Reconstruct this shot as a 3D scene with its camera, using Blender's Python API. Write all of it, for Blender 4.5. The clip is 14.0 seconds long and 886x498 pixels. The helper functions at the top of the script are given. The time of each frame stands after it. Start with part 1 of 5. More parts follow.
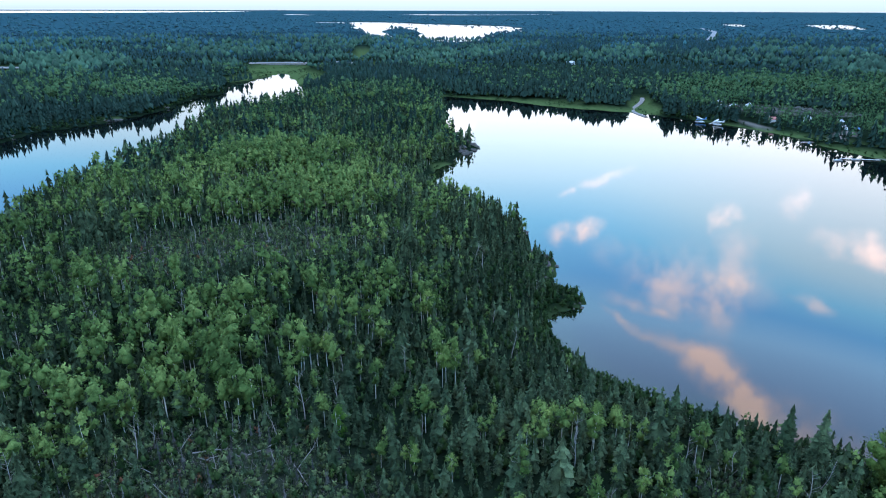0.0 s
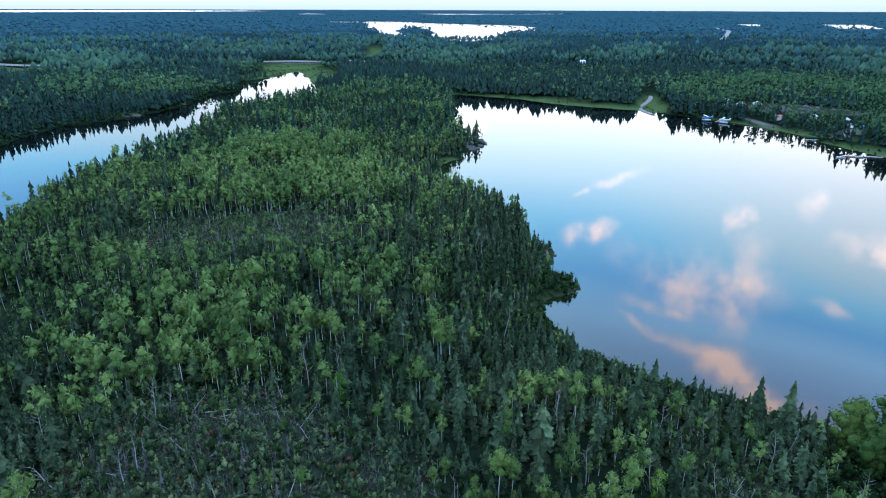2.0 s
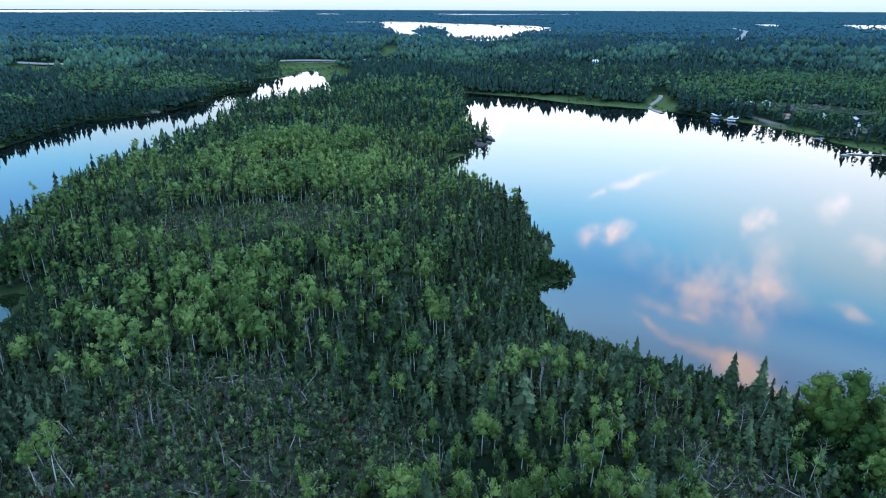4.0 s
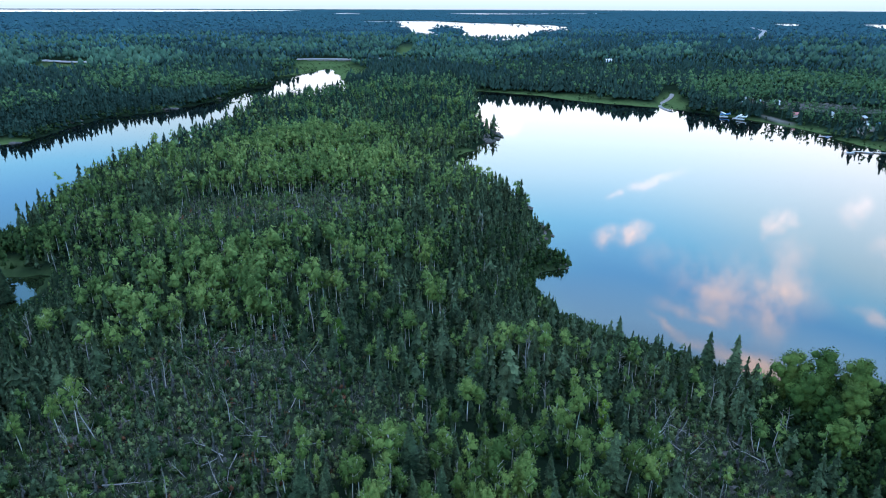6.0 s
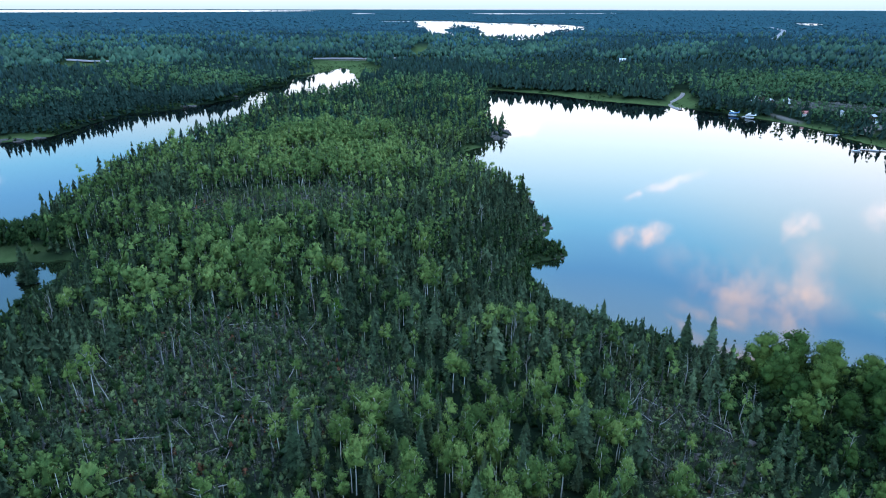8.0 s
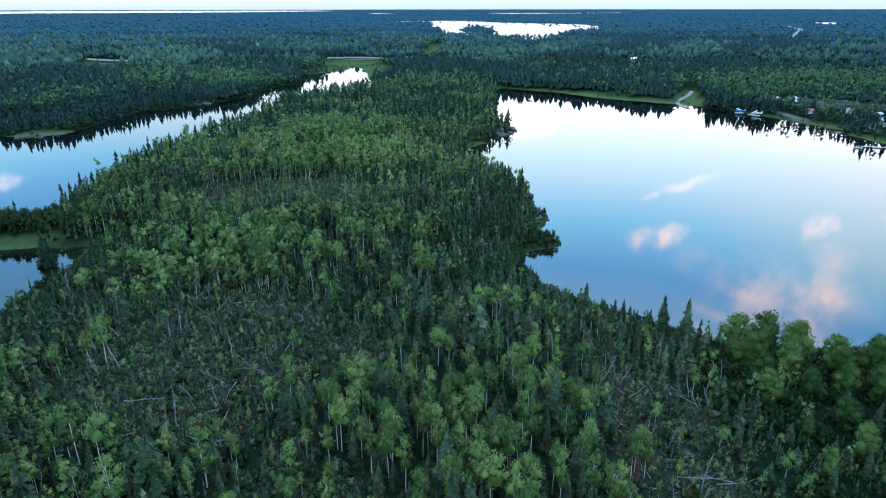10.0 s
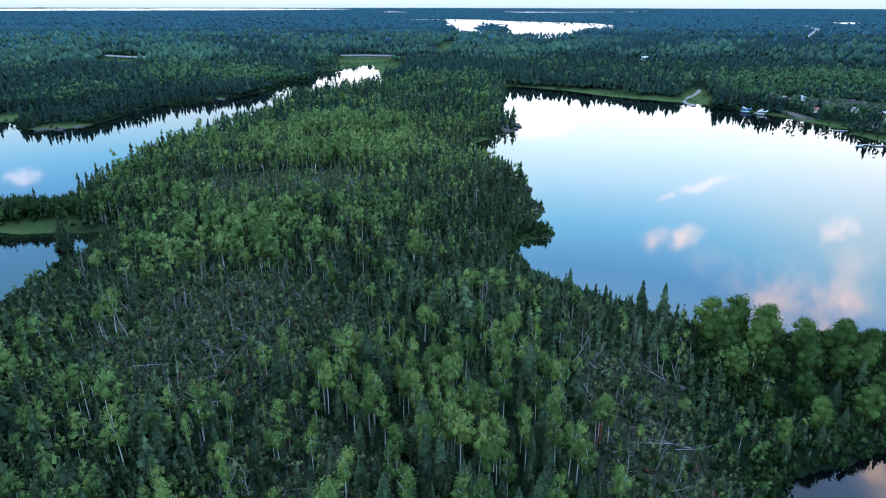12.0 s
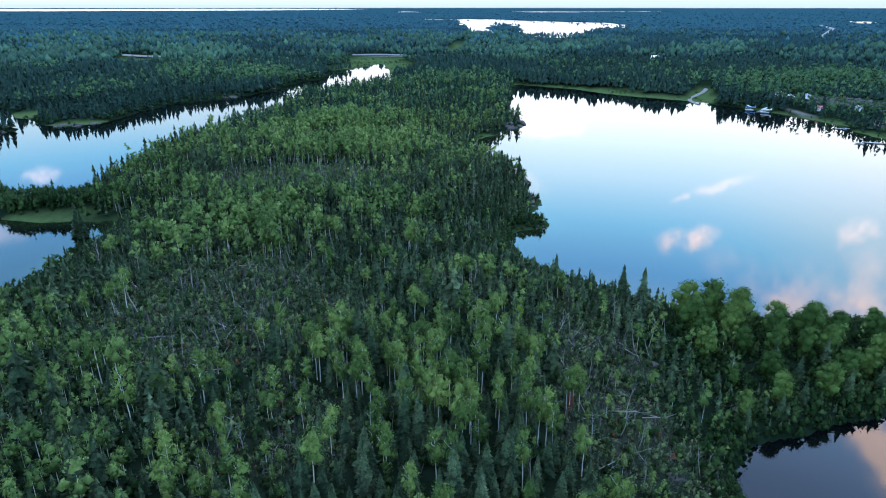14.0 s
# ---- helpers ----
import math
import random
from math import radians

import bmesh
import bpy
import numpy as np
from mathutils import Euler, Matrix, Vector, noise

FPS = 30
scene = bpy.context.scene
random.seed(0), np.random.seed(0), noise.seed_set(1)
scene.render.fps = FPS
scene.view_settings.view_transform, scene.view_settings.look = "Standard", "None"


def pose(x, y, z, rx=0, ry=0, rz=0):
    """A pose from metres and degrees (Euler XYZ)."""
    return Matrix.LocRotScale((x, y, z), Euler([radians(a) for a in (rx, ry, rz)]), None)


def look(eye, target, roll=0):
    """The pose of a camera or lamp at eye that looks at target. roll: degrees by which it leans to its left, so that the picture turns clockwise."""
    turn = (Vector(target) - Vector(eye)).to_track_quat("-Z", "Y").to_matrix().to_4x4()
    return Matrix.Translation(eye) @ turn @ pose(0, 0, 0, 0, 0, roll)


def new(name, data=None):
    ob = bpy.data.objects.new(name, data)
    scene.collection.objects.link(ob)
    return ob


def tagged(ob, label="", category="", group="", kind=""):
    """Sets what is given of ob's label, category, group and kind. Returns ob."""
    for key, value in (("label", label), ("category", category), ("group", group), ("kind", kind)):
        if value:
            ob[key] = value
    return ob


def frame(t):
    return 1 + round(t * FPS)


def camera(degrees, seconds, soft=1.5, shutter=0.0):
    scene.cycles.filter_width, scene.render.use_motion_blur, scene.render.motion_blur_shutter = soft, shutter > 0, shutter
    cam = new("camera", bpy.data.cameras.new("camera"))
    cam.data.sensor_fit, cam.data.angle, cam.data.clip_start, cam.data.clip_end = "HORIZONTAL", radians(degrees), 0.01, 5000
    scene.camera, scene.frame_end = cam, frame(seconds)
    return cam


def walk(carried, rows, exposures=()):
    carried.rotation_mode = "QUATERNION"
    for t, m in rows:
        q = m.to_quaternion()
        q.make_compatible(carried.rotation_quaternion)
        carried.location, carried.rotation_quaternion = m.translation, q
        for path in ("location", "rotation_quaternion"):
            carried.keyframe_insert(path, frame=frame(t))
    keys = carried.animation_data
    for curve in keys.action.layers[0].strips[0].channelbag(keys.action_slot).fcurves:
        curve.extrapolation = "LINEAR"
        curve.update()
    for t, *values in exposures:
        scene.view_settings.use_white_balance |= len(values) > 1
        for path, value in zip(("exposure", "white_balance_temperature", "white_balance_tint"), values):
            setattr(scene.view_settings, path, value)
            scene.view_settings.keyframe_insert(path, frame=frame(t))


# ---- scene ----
cam = camera(69.7, 14.0, soft=1.1)
PATH = [
    (0, (-0.21, -0.405, 82.327), (0.716, 1.221, 81.619), 0.2),
    (0.5, (-0.863, -3.242, 82.427), (0.055, -1.612, 81.718), 0.2),
    (1, (-1.375, -5.901, 82.363), (-0.466, -4.267, 81.653), 0.2),
    (1.5, (-1.684, -8.518, 82.224), (-0.784, -6.878, 81.514), 0.2),
    (2, (-1.869, -10.961, 81.991), (-0.979, -9.317, 81.282), 0.2),
    (2.5, (-2.087, -13.424, 81.804), (-1.207, -11.774, 81.095), 0.2),
    (3, (-2.365, -16.152, 81.684), (-1.495, -14.497, 80.975), 0.2),
    (5.5, (-2.577, -30.087, 81.224), (-1.762, -28.404, 80.515), 0.2),
    (6, (-2.514, -32.794, 81.149), (-1.71, -31.106, 80.439), 0.2),
    (6.5, (-2.221, -35.468, 81.008), (-1.428, -33.775, 80.298), 0.2),
    (7, (-1.816, -38.193, 80.891), (-1.036, -36.493, 80.182), 0.1),
    (7.5, (-1.47, -40.785, 80.908), (-0.702, -39.08, 80.198), 0.1),
    (8, (-1.255, -43.56, 80.833), (-0.498, -41.85, 80.123), 0.1),
    (10.5, (1.042, -57.69, 80.306), (1.745, -55.958, 79.595), 0.0),
    (11, (1.547, -60.433, 80.221), (2.24, -58.698, 79.509), 0.1),
    (11.5, (2.117, -63.197, 80.228), (2.8, -61.458, 79.516), 0.0),
    (12, (2.539, -66.091, 80.198), (3.212, -64.348, 79.484), 0.1),
    (12.5, (3.012, -68.944, 80.093), (3.675, -67.198, 79.38), 0.0),
    (13, (3.575, -71.708, 79.971), (4.229, -69.958, 79.257), 0.0),
    (13.5, (4.026, -74.533, 79.877), (4.671, -72.78, 79.163), 0.0),
    (14, (4.474, -77.387, 79.845), (5.109, -75.63, 79.131), 0.0),
]
walk(cam, [(t, look(eye, target, roll)) for t, eye, target, roll in PATH], exposures=[(0, 0.0, 5980, 16), (14, 0.0, 5980, 16)])

# ---- light ----
world = bpy.data.worlds.new("dusk_sky")
scene.world = world
world.use_nodes = True
SUN_AZ, SUN_EL = radians(228), radians(24)


def sky_nodes():
    nt = world.node_tree
    nt.nodes.clear()
    N, L = nt.nodes.new, nt.links.new

    def val(op, a, b=None, c=None, clamp=False):
        n = N("ShaderNodeMath")
        n.operation, n.use_clamp = op, clamp
        for i, v in enumerate((a, b, c)):
            if v is None:
                continue
            if isinstance(v, (int, float)):
                n.inputs[i].default_value = v
            else:
                L(v, n.inputs[i])
        return n.outputs[0]

    def smooth(x, lo, hi):
        n = N("ShaderNodeMapRange")
        n.interpolation_type = "SMOOTHSTEP"
        L(x, n.inputs["Value"])
        n.inputs["From Min"].default_value, n.inputs["From Max"].default_value = lo, hi
        return n.outputs["Result"]

    def blend(f, a, b):
        n = N("ShaderNodeMix")
        n.data_type = "RGBA"
        for s, v in ((n.inputs[0], f), (n.inputs[6], a), (n.inputs[7], b)):
            if isinstance(v, tuple):
                s.default_value = (*v, 1)
            elif isinstance(v, float):
                s.default_value = v
            else:
                L(v, s)
        return n.outputs[2]

    co = N("ShaderNodeTexCoord").outputs["Generated"]
    sep = N("ShaderNodeSeparateXYZ")
    L(co, sep.inputs[0])
    sx, sy, sz = sep.outputs
    az = val("MULTIPLY", val("ARCTAN2", sx, sy), 180 / math.pi)
    el = val("MULTIPLY", val("ARCSINE", sz, clamp=False), 180 / math.pi)
    sky = N("ShaderNodeTexSky")
    sky.sky_type, sky.sun_disc = "NISHITA", False
    sky.sun_elevation, sky.sun_rotation = SUN_EL, SUN_AZ
    sky.air_density, sky.dust_density, sky.ozone_density = 1.0, 0.6, 3.0
    gain = N("ShaderNodeVectorMath")
    gain.operation = "MULTIPLY"
    L(sky.outputs[0], gain.inputs[0])
    gain.inputs[1].default_value = SKY_GAIN
    # pale evening haze along the horizon, deepest round the set sun
    away = val("ABSOLUTE", val("SUBTRACT", az, 52.0))
    lift = val("ADD", 1.0, val("MULTIPLY", smooth(away, 25.0, 60.0), 0.62))
    low = val("SUBTRACT", 0.3, val("MULTIPLY", smooth(el, 18.0, 27.0), 0.34))
    lift = val("MULTIPLY", el, val("SUBTRACT", lift, val("MULTIPLY", smooth(az, 40.0, 68.0), low)))
    cap = val("ADD", 21.5, val("MULTIPLY", val("SUBTRACT", 1.0, smooth(away, 20.0, 40.0)), 100.0))
    lift = val("MINIMUM", lift, val("MAXIMUM", cap, val("SUBTRACT", el, 12.0)))
    ramp = N("ShaderNodeValToRGB")
    L(val("DIVIDE", lift, 90.0, clamp=True), ramp.inputs[0])
    while len(ramp.color_ramp.elements) < len(HAZE):
        ramp.color_ramp.elements.new(0.5)
    for e, (pos, colour) in zip(ramp.color_ramp.elements, HAZE):
        e.position, e.color = pos / 90.0, (*[c / 5 for c in colour], 1)
    haze = N("ShaderNodeVectorMath")
    haze.operation = "SCALE"
    L(ramp.outputs[0], haze.inputs[0])
    L(val("MULTIPLY", val("SUBTRACT", 1.0, val("MULTIPLY", smooth(away, 22.0, 50.0), val("MULTIPLY", smooth(el, 2.5, 8.0), 0.46))), 5.0 / SKY_STRENGTH), haze.inputs["Scale"])
    base = blend(val("MULTIPLY", smooth(el, 55.0, 85.0), 0.4), haze.outputs[0], gain.outputs[0])
    # clouds: soft patches torn by noise
    tear = N("ShaderNodeTexNoise")
    L(co, tear.inputs["Vector"])
    tear.inputs["Scale"].default_value, tear.inputs["Detail"].default_value = 7.0, 8.0
    sub = N("ShaderNodeSeparateColor")
    L(tear.outputs["Color"], sub.inputs[0])
    azw = val("ADD", az, val("MULTIPLY", val("SUBTRACT", sub.outputs[0], 0.5), 9.0))
    elw = val("ADD", el, val("MULTIPLY", val("SUBTRACT", sub.outputs[1], 0.5), 6.5))
    total = None
    for a0, e0, ra, re, turn, amount in CLOUDS:
        c, s = math.cos(radians(turn)), math.sin(radians(turn))
        da = val("MULTIPLY", val("SUBTRACT", azw, a0), math.cos(radians(e0)))
        de = val("SUBTRACT", elw, e0)
        u = val("DIVIDE", val("ADD", val("MULTIPLY", da, c), val("MULTIPLY", de, s)), ra)
        v = val("DIVIDE", val("SUBTRACT", val("MULTIPLY", de, c), val("MULTIPLY", da, s)), re)
        r = val("SQRT", val("ADD", val("MULTIPLY", u, u), val("MULTIPLY", v, v)))
        m = val("MULTIPLY", val("SUBTRACT", 1.0, smooth(r, 0.15, 1.3)), amount)
        total = m if total is None else val("MAXIMUM", total, m)
    fine = N("ShaderNodeTexNoise")
    L(co, fine.inputs["Vector"])
    fine.inputs["Scale"].default_value, fine.inputs["Detail"].default_value = 15.0, 9.0
    fine.inputs["Roughness"].default_value = 0.62
    cover = val("MULTIPLY", val("MULTIPLY", total, 1.35), smooth(fine.outputs[0], 0.3, 0.66), clamp=True)
    base = blend(cover, base, CLOUD_COLOUR)
    bg = N("ShaderNodeBackground")
    L(base, bg.inputs[0])
    bg.inputs[1].default_value = SKY_STRENGTH
    L(bg.outputs[0], N("ShaderNodeOutputWorld").inputs[0])


SKY_GAIN, SKY_STRENGTH = (3.0, 3.0, 3.0), 0.1
# elevation in degrees and radiance of the hazy lower sky
HAZE = [(0, (0.76, 0.94, 1.02)), (3, (1.45, 1.62, 1.72)), (8, (2.8, 2.95, 2.92)), (14, (2.2, 3.2, 3.62)), (18, (1.28, 3.1, 4.3)), (22, (1.0, 2.7, 4.55)), (26, (1.9, 3.6, 5.2)), (30, (1.75, 2.95, 4.5)), (37, (1.25, 2.0, 3.2)), (44, (1.5, 1.9, 2.9)), (60, (3.5, 4.2, 5.6)), (90, (4.2, 4.9, 6.5))]
CLOUD_COLOUR = (68.0, 52.0, 44.0)
# clouds that the lake mirrors: azimuth, elevation, half widths, turn, amount (degrees)
CLOUDS = [(44.2, 19.6, 1.5, 1.1, -30, 1.0), (42.6, 19.9, 2.6, 0.75, -8, 0.85), (41.7, 15.9, 0.95, 0.4, -30, 1.0), (44.6, 13.9, 2.6, 0.45, -30, 0.28),
          (52, 21.5, 6.0, 3.0, -0, 0.55), (55.6, 21.5, 1.7, 4.8, -0, 0.7), (50, 24.2, 4.5, 0.7, -5, 0.5), (54.2, 16.1, 0.6, 1.4, 8, 0.5),
          (58.4, 14.4, 1.2, 1.4, -0, 0.35), (48, 26.6, 3.2, 0.5, 20, 0.5), (52.5, 27.9, 3.5, 0.8, 22, 0.6), (57.8, 30.0, 6.5, 1.7, 28, 1.4),
          (65.5, 17.2, 4, 1.3, 8, 0.9), (62, 21.9, 2.3, 0.7, 18, 0.5), (29, 9.5, 2.5, 1.4, -20, 0.5), (28, 15, 2.3, 0.9, 10, 0.4),
          (-13.5, 12.2, 1.6, 0.45, -5, 0.35), (-18, 15, 2.8, 1.5, -0, 0.25), (66, 33, 6, 3, 20, 0.6)]
sky_nodes()
sun = new("sun", bpy.data.lights.new("sun", "SUN"))
sun.data.energy, sun.data.angle, sun.data.color = 0.6, radians(30), (1.0, 0.88, 0.75)
sun.matrix_world = look((0, 0, 300), (-math.sin(SUN_AZ) * 100, -math.cos(SUN_AZ) * 100, 300 - 100 * math.tan(SUN_EL)))


# ---- materials ----
def material(name, colour, rough=0.8, spread=0.25, size=1.0, bump=0.0, colour2=None, translucent=0.0, per="", metal=0.0, spec=0.3, tints=(0.6, 1.45), leafy=0.5):
    """A procedural surface: two scales of noise between two colours, some relief."""
    m = bpy.data.materials.new(name)
    m.use_nodes = True
    nt = m.node_tree
    N, L = nt.nodes.new, nt.links.new
    p = nt.nodes["Principled BSDF"]
    p.inputs["Roughness"].default_value, p.inputs["Metallic"].default_value = rough, metal
    p.inputs["Specular IOR Level"].default_value = spec
    co = N("ShaderNodeTexCoord").outputs["Object"]
    a = N("ShaderNodeTexNoise")
    a.inputs["Scale"].default_value, a.inputs["Detail"].default_value = 1.0 / size, 5.0
    b = N("ShaderNodeTexNoise")
    b.inputs["Scale"].default_value, b.inputs["Detail"].default_value = 9.0 / size, 4.0
    L(co, a.inputs["Vector"]), L(co, b.inputs["Vector"])
    add = N("ShaderNodeMath")
    add.operation = "MULTIPLY_ADD"
    L(b.outputs[0], add.inputs[0])
    add.inputs[1].default_value = 0.6
    L(a.outputs[0], add.inputs[2])
    rng = N("ShaderNodeMapRange")
    L(add.outputs[0], rng.inputs["Value"])
    rng.inputs["From Min"].default_value, rng.inputs["From Max"].default_value = 0.5, 1.1
    mix = N("ShaderNodeMix")
    mix.data_type = "RGBA"
    L(rng.outputs[0], mix.inputs[0])
    c2 = colour2 or tuple(min(1, c * (1 + spread)) for c in colour)
    c1 = colour if colour2 else tuple(c * (1 - spread) for c in colour)
    mix.inputs[6].default_value, mix.inputs[7].default_value = (*c1, 1), (*c2, 1)
    out = mix.outputs[2]
    if per:
        hsv = N("ShaderNodeHueSaturation")
        if per == "object":
            r = N("ShaderNodeObjectInfo").outputs["Random"]
        else:
            t = N("ShaderNodeAttribute")
            t.attribute_name = "tint"
            r = t.outputs["Fac"]
        leaf = N("ShaderNodeNewGeometry").outputs["Random Per Island"]
        v = N("ShaderNodeMapRange")
        L(r, v.inputs["Value"])
        v.inputs["To Min"].default_value, v.inputs["To Max"].default_value = tints
        w = N("ShaderNodeMath")
        w.operation = "MULTIPLY_ADD"
        L(leaf, w.inputs[0])
        w.inputs[1].default_value, w.inputs[2].default_value = leafy, 1 - leafy / 2
        x = N("ShaderNodeMath")
        x.operation = "MULTIPLY"
        L(v.outputs[0], x.inputs[0]), L(w.outputs[0], x.inputs[1])
        h = N("ShaderNodeMapRange")
        L(r, h.inputs["Value"])
        h.inputs["To Min"].default_value, h.inputs["To Max"].default_value = 0.52, 0.485
        L(h.outputs[0], hsv.inputs["Hue"]), L(x.outputs[0], hsv.inputs["Value"]), L(out, hsv.inputs["Color"])
        out = hsv.outputs[0]
    L(out, p.inputs["Base Color"])
    if bump:
        bn = N("ShaderNodeBump")
        bn.inputs["Strength"].default_value, bn.inputs["Distance"].default_value = bump, 0.12 * size
        L(add.outputs[0], bn.inputs["Height"]), L(bn.outputs[0], p.inputs["Normal"])
    if translucent:
        tr = N("ShaderNodeBsdfTranslucent")
        L(out, tr.inputs[0])
        ms = N("ShaderNodeMixShader")
        ms.inputs[0].default_value = translucent
        L(p.outputs[0], ms.inputs[1]), L(tr.outputs[0], ms.inputs[2])
        L(ms.outputs[0], nt.nodes["Material Output"].inputs["Surface"])
    return m


def ground_material():
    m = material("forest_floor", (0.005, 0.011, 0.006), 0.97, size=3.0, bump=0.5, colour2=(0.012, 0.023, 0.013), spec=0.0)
    nt = m.node_tree
    N, L = nt.nodes.new, nt.links.new
    p = nt.nodes["Principled BSDF"]
    old = p.inputs["Base Color"].links[0].from_socket
    # last layer: far treetop cover with blue air haze mixed into its colour
    for name, c1, c2, size in (("grass", (0.034, 0.068, 0.022), (0.092, 0.132, 0.050), 3.0), ("gravel", (0.12, 0.115, 0.105), (0.24, 0.225, 0.20), 2.0), ("bare", (0.014, 0.027, 0.014), (0.055, 0.064, 0.048), 1.6), ("far_hazy_canopy", (0.015, 0.049, 0.063), (0.036, 0.093, 0.110), 22.0)):
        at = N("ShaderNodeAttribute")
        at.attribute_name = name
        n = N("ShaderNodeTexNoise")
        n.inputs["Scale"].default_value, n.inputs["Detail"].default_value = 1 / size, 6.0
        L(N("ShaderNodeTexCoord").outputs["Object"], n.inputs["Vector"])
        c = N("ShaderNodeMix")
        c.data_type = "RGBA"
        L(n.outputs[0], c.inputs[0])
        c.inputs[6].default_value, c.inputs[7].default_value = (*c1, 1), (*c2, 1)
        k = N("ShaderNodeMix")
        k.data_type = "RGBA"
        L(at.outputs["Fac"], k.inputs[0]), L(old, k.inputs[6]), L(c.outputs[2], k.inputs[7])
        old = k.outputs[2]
    L(old, p.inputs["Base Color"])
    return m


def water_material():
    m = bpy.data.materials.new("lake_water")
    m.use_nodes = True
    nt = m.node_tree
    N, L = nt.nodes.new, nt.links.new
    p = nt.nodes["Principled BSDF"]
    p.inputs["Roughness"].default_value, p.inputs["IOR"].default_value = 0.03, WATER_IOR
    at = N("ShaderNodeAttribute")
    at.attribute_name = "shallow"
    n = N("ShaderNodeTexNoise")
    n.inputs["Scale"].default_value, n.inputs["Detail"].default_value = 0.25, 6.0
    co = N("ShaderNodeTexCoord").outputs["Object"]
    L(co, n.inputs["Vector"])
    f = N("ShaderNodeMath")
    f.operation = "MULTIPLY"
    L(at.outputs["Fac"], f.inputs[0]), L(n.outputs[0], f.inputs[1])
    c = N("ShaderNodeMix")
    c.data_type = "RGBA"
    L(f.outputs[0], c.inputs[0])
    c.inputs[6].default_value, c.inputs[7].default_value = (0.0016, 0.0024, 0.0028, 1), (0.020, 0.038, 0.012, 1)
    L(c.outputs[2], p.inputs["Base Color"])
    w = N("ShaderNodeTexNoise")
    w.inputs["Scale"].default_value, w.inputs["Detail"].default_value = 0.9, 2.0
    L(co, w.inputs["Vector"])
    b = N("ShaderNodeBump")
    b.inputs["Strength"].default_value, b.inputs["Distance"].default_value = 0.02, 0.05
    L(w.outputs[0], b.inputs["Height"]), L(b.outputs[0], p.inputs["Normal"])
    return m


WATER_IOR = 1.36
M_GROUND, M_WATER = ground_material(), water_material()
M_NEEDLE = material("spruce_needles", (0.007, 0.014, 0.009), 0.85, size=0.2, colour2=(0.080, 0.122, 0.060), per="object", translucent=0.1, spec=0.04, leafy=0.9)
M_LEAF = material("aspen_leaves", (0.032, 0.067, 0.016), 0.75, size=0.15, colour2=(0.172, 0.250, 0.069), per="object", translucent=0.12, spec=0.04)
M_NEEDLE_FAR = material("spruce_needles_wood", (0.009, 0.017, 0.011), 0.85, size=1.5, colour2=(0.090, 0.132, 0.066), per="tint", translucent=0.1, spec=0.04, leafy=0.9)
M_LEAF_FAR = material("aspen_leaves_wood", (0.036, 0.074, 0.020), 0.75, size=1.8, colour2=(0.168, 0.244, 0.072), per="tint", translucent=0.12, spec=0.04)
M_BARK = material("aspen_bark", (0.36, 0.35, 0.32), 0.8, size=0.5, colour2=(0.66, 0.645, 0.61))
M_DARKBARK = material("spruce_bark", (0.05, 0.04, 0.03), 0.9, size=0.4, colour2=(0.12, 0.10, 0.08))
# farthest foliage: blue air haze is mixed into these base colours
M_NEEDLE_HAZY = material("far_hazy_needles", (0.017, 0.052, 0.068), 0.9, size=60, colour2=(0.035, 0.086, 0.107), per="tint", spec=0.04, tints=(0.8, 1.2), leafy=0.15)
M_LEAF_HAZY = material("far_hazy_leaves", (0.020, 0.063, 0.076), 0.9, size=60, colour2=(0.042, 0.108, 0.124), per="tint", spec=0.04, tints=(0.75, 1.3), leafy=0.15)
# first, faint step of haze in the foliage colour: opposite banks and the tip
M_NEEDLE_THINHAZE = material("spruce_needles_thin_haze", (0.009, 0.026, 0.020), 0.9, size=1.6, colour2=(0.032, 0.062, 0.047), per="tint", spec=0.04, tints=(0.7, 1.3), leafy=0.25)
M_LEAF_THINHAZE = material("broadleaf_thin_haze", (0.023, 0.060, 0.028), 0.9, size=1.6, colour2=(0.088, 0.154, 0.062), per="tint", spec=0.04, leafy=0.25)
# half-strength step of the same painted haze, for woods in between
M_NEEDLE_HALFHAZE = material("spruce_needles_half_haze", (0.015, 0.040, 0.041), 0.9, size=20, colour2=(0.036, 0.077, 0.070), per="tint", spec=0.04, tints=(0.75, 1.2), leafy=0.35)
M_LEAF_HALFHAZE = material("broadleaf_half_haze", (0.022, 0.060, 0.043), 0.9, size=20, colour2=(0.064, 0.125, 0.078), per="tint", spec=0.04, tints=(0.65, 1.35), leafy=0.5)
M_ROUND = material("round_tree_leaves", (0.016, 0.038, 0.010), 0.75, size=0.2, colour2=(0.094, 0.155, 0.037), per="object", translucent=0.1, spec=0.04)
M_GREY = material("dead_needles", (0.036, 0.040, 0.037), 0.9, size=1.0, colour2=(0.105, 0.106, 0.102), per="tint", spec=0.04)
M_SHRUB = material("shrub_leaves", (0.006, 0.017, 0.006), 0.8, size=1.5, colour2=(0.038, 0.072, 0.022), per="tint", translucent=0.1, spec=0.04)
M_LOWBRUSH = material("low_brush_leaves", (0.027, 0.050, 0.022), 0.8, size=1.5, colour2=(0.140, 0.190, 0.080), per="tint", translucent=0.2, spec=0.04, tints=(0.45, 1.5))
M_LIME = material("lime_leaves", (0.075, 0.150, 0.020), 0.75, size=1.5, colour2=(0.14, 0.23, 0.04), per="object", translucent=0.3, spec=0.04)
M_MAROON = material("maroon_leaves", (0.040, 0.012, 0.014), 0.8, size=1.5, colour2=(0.075, 0.022, 0.022), spec=0.04)
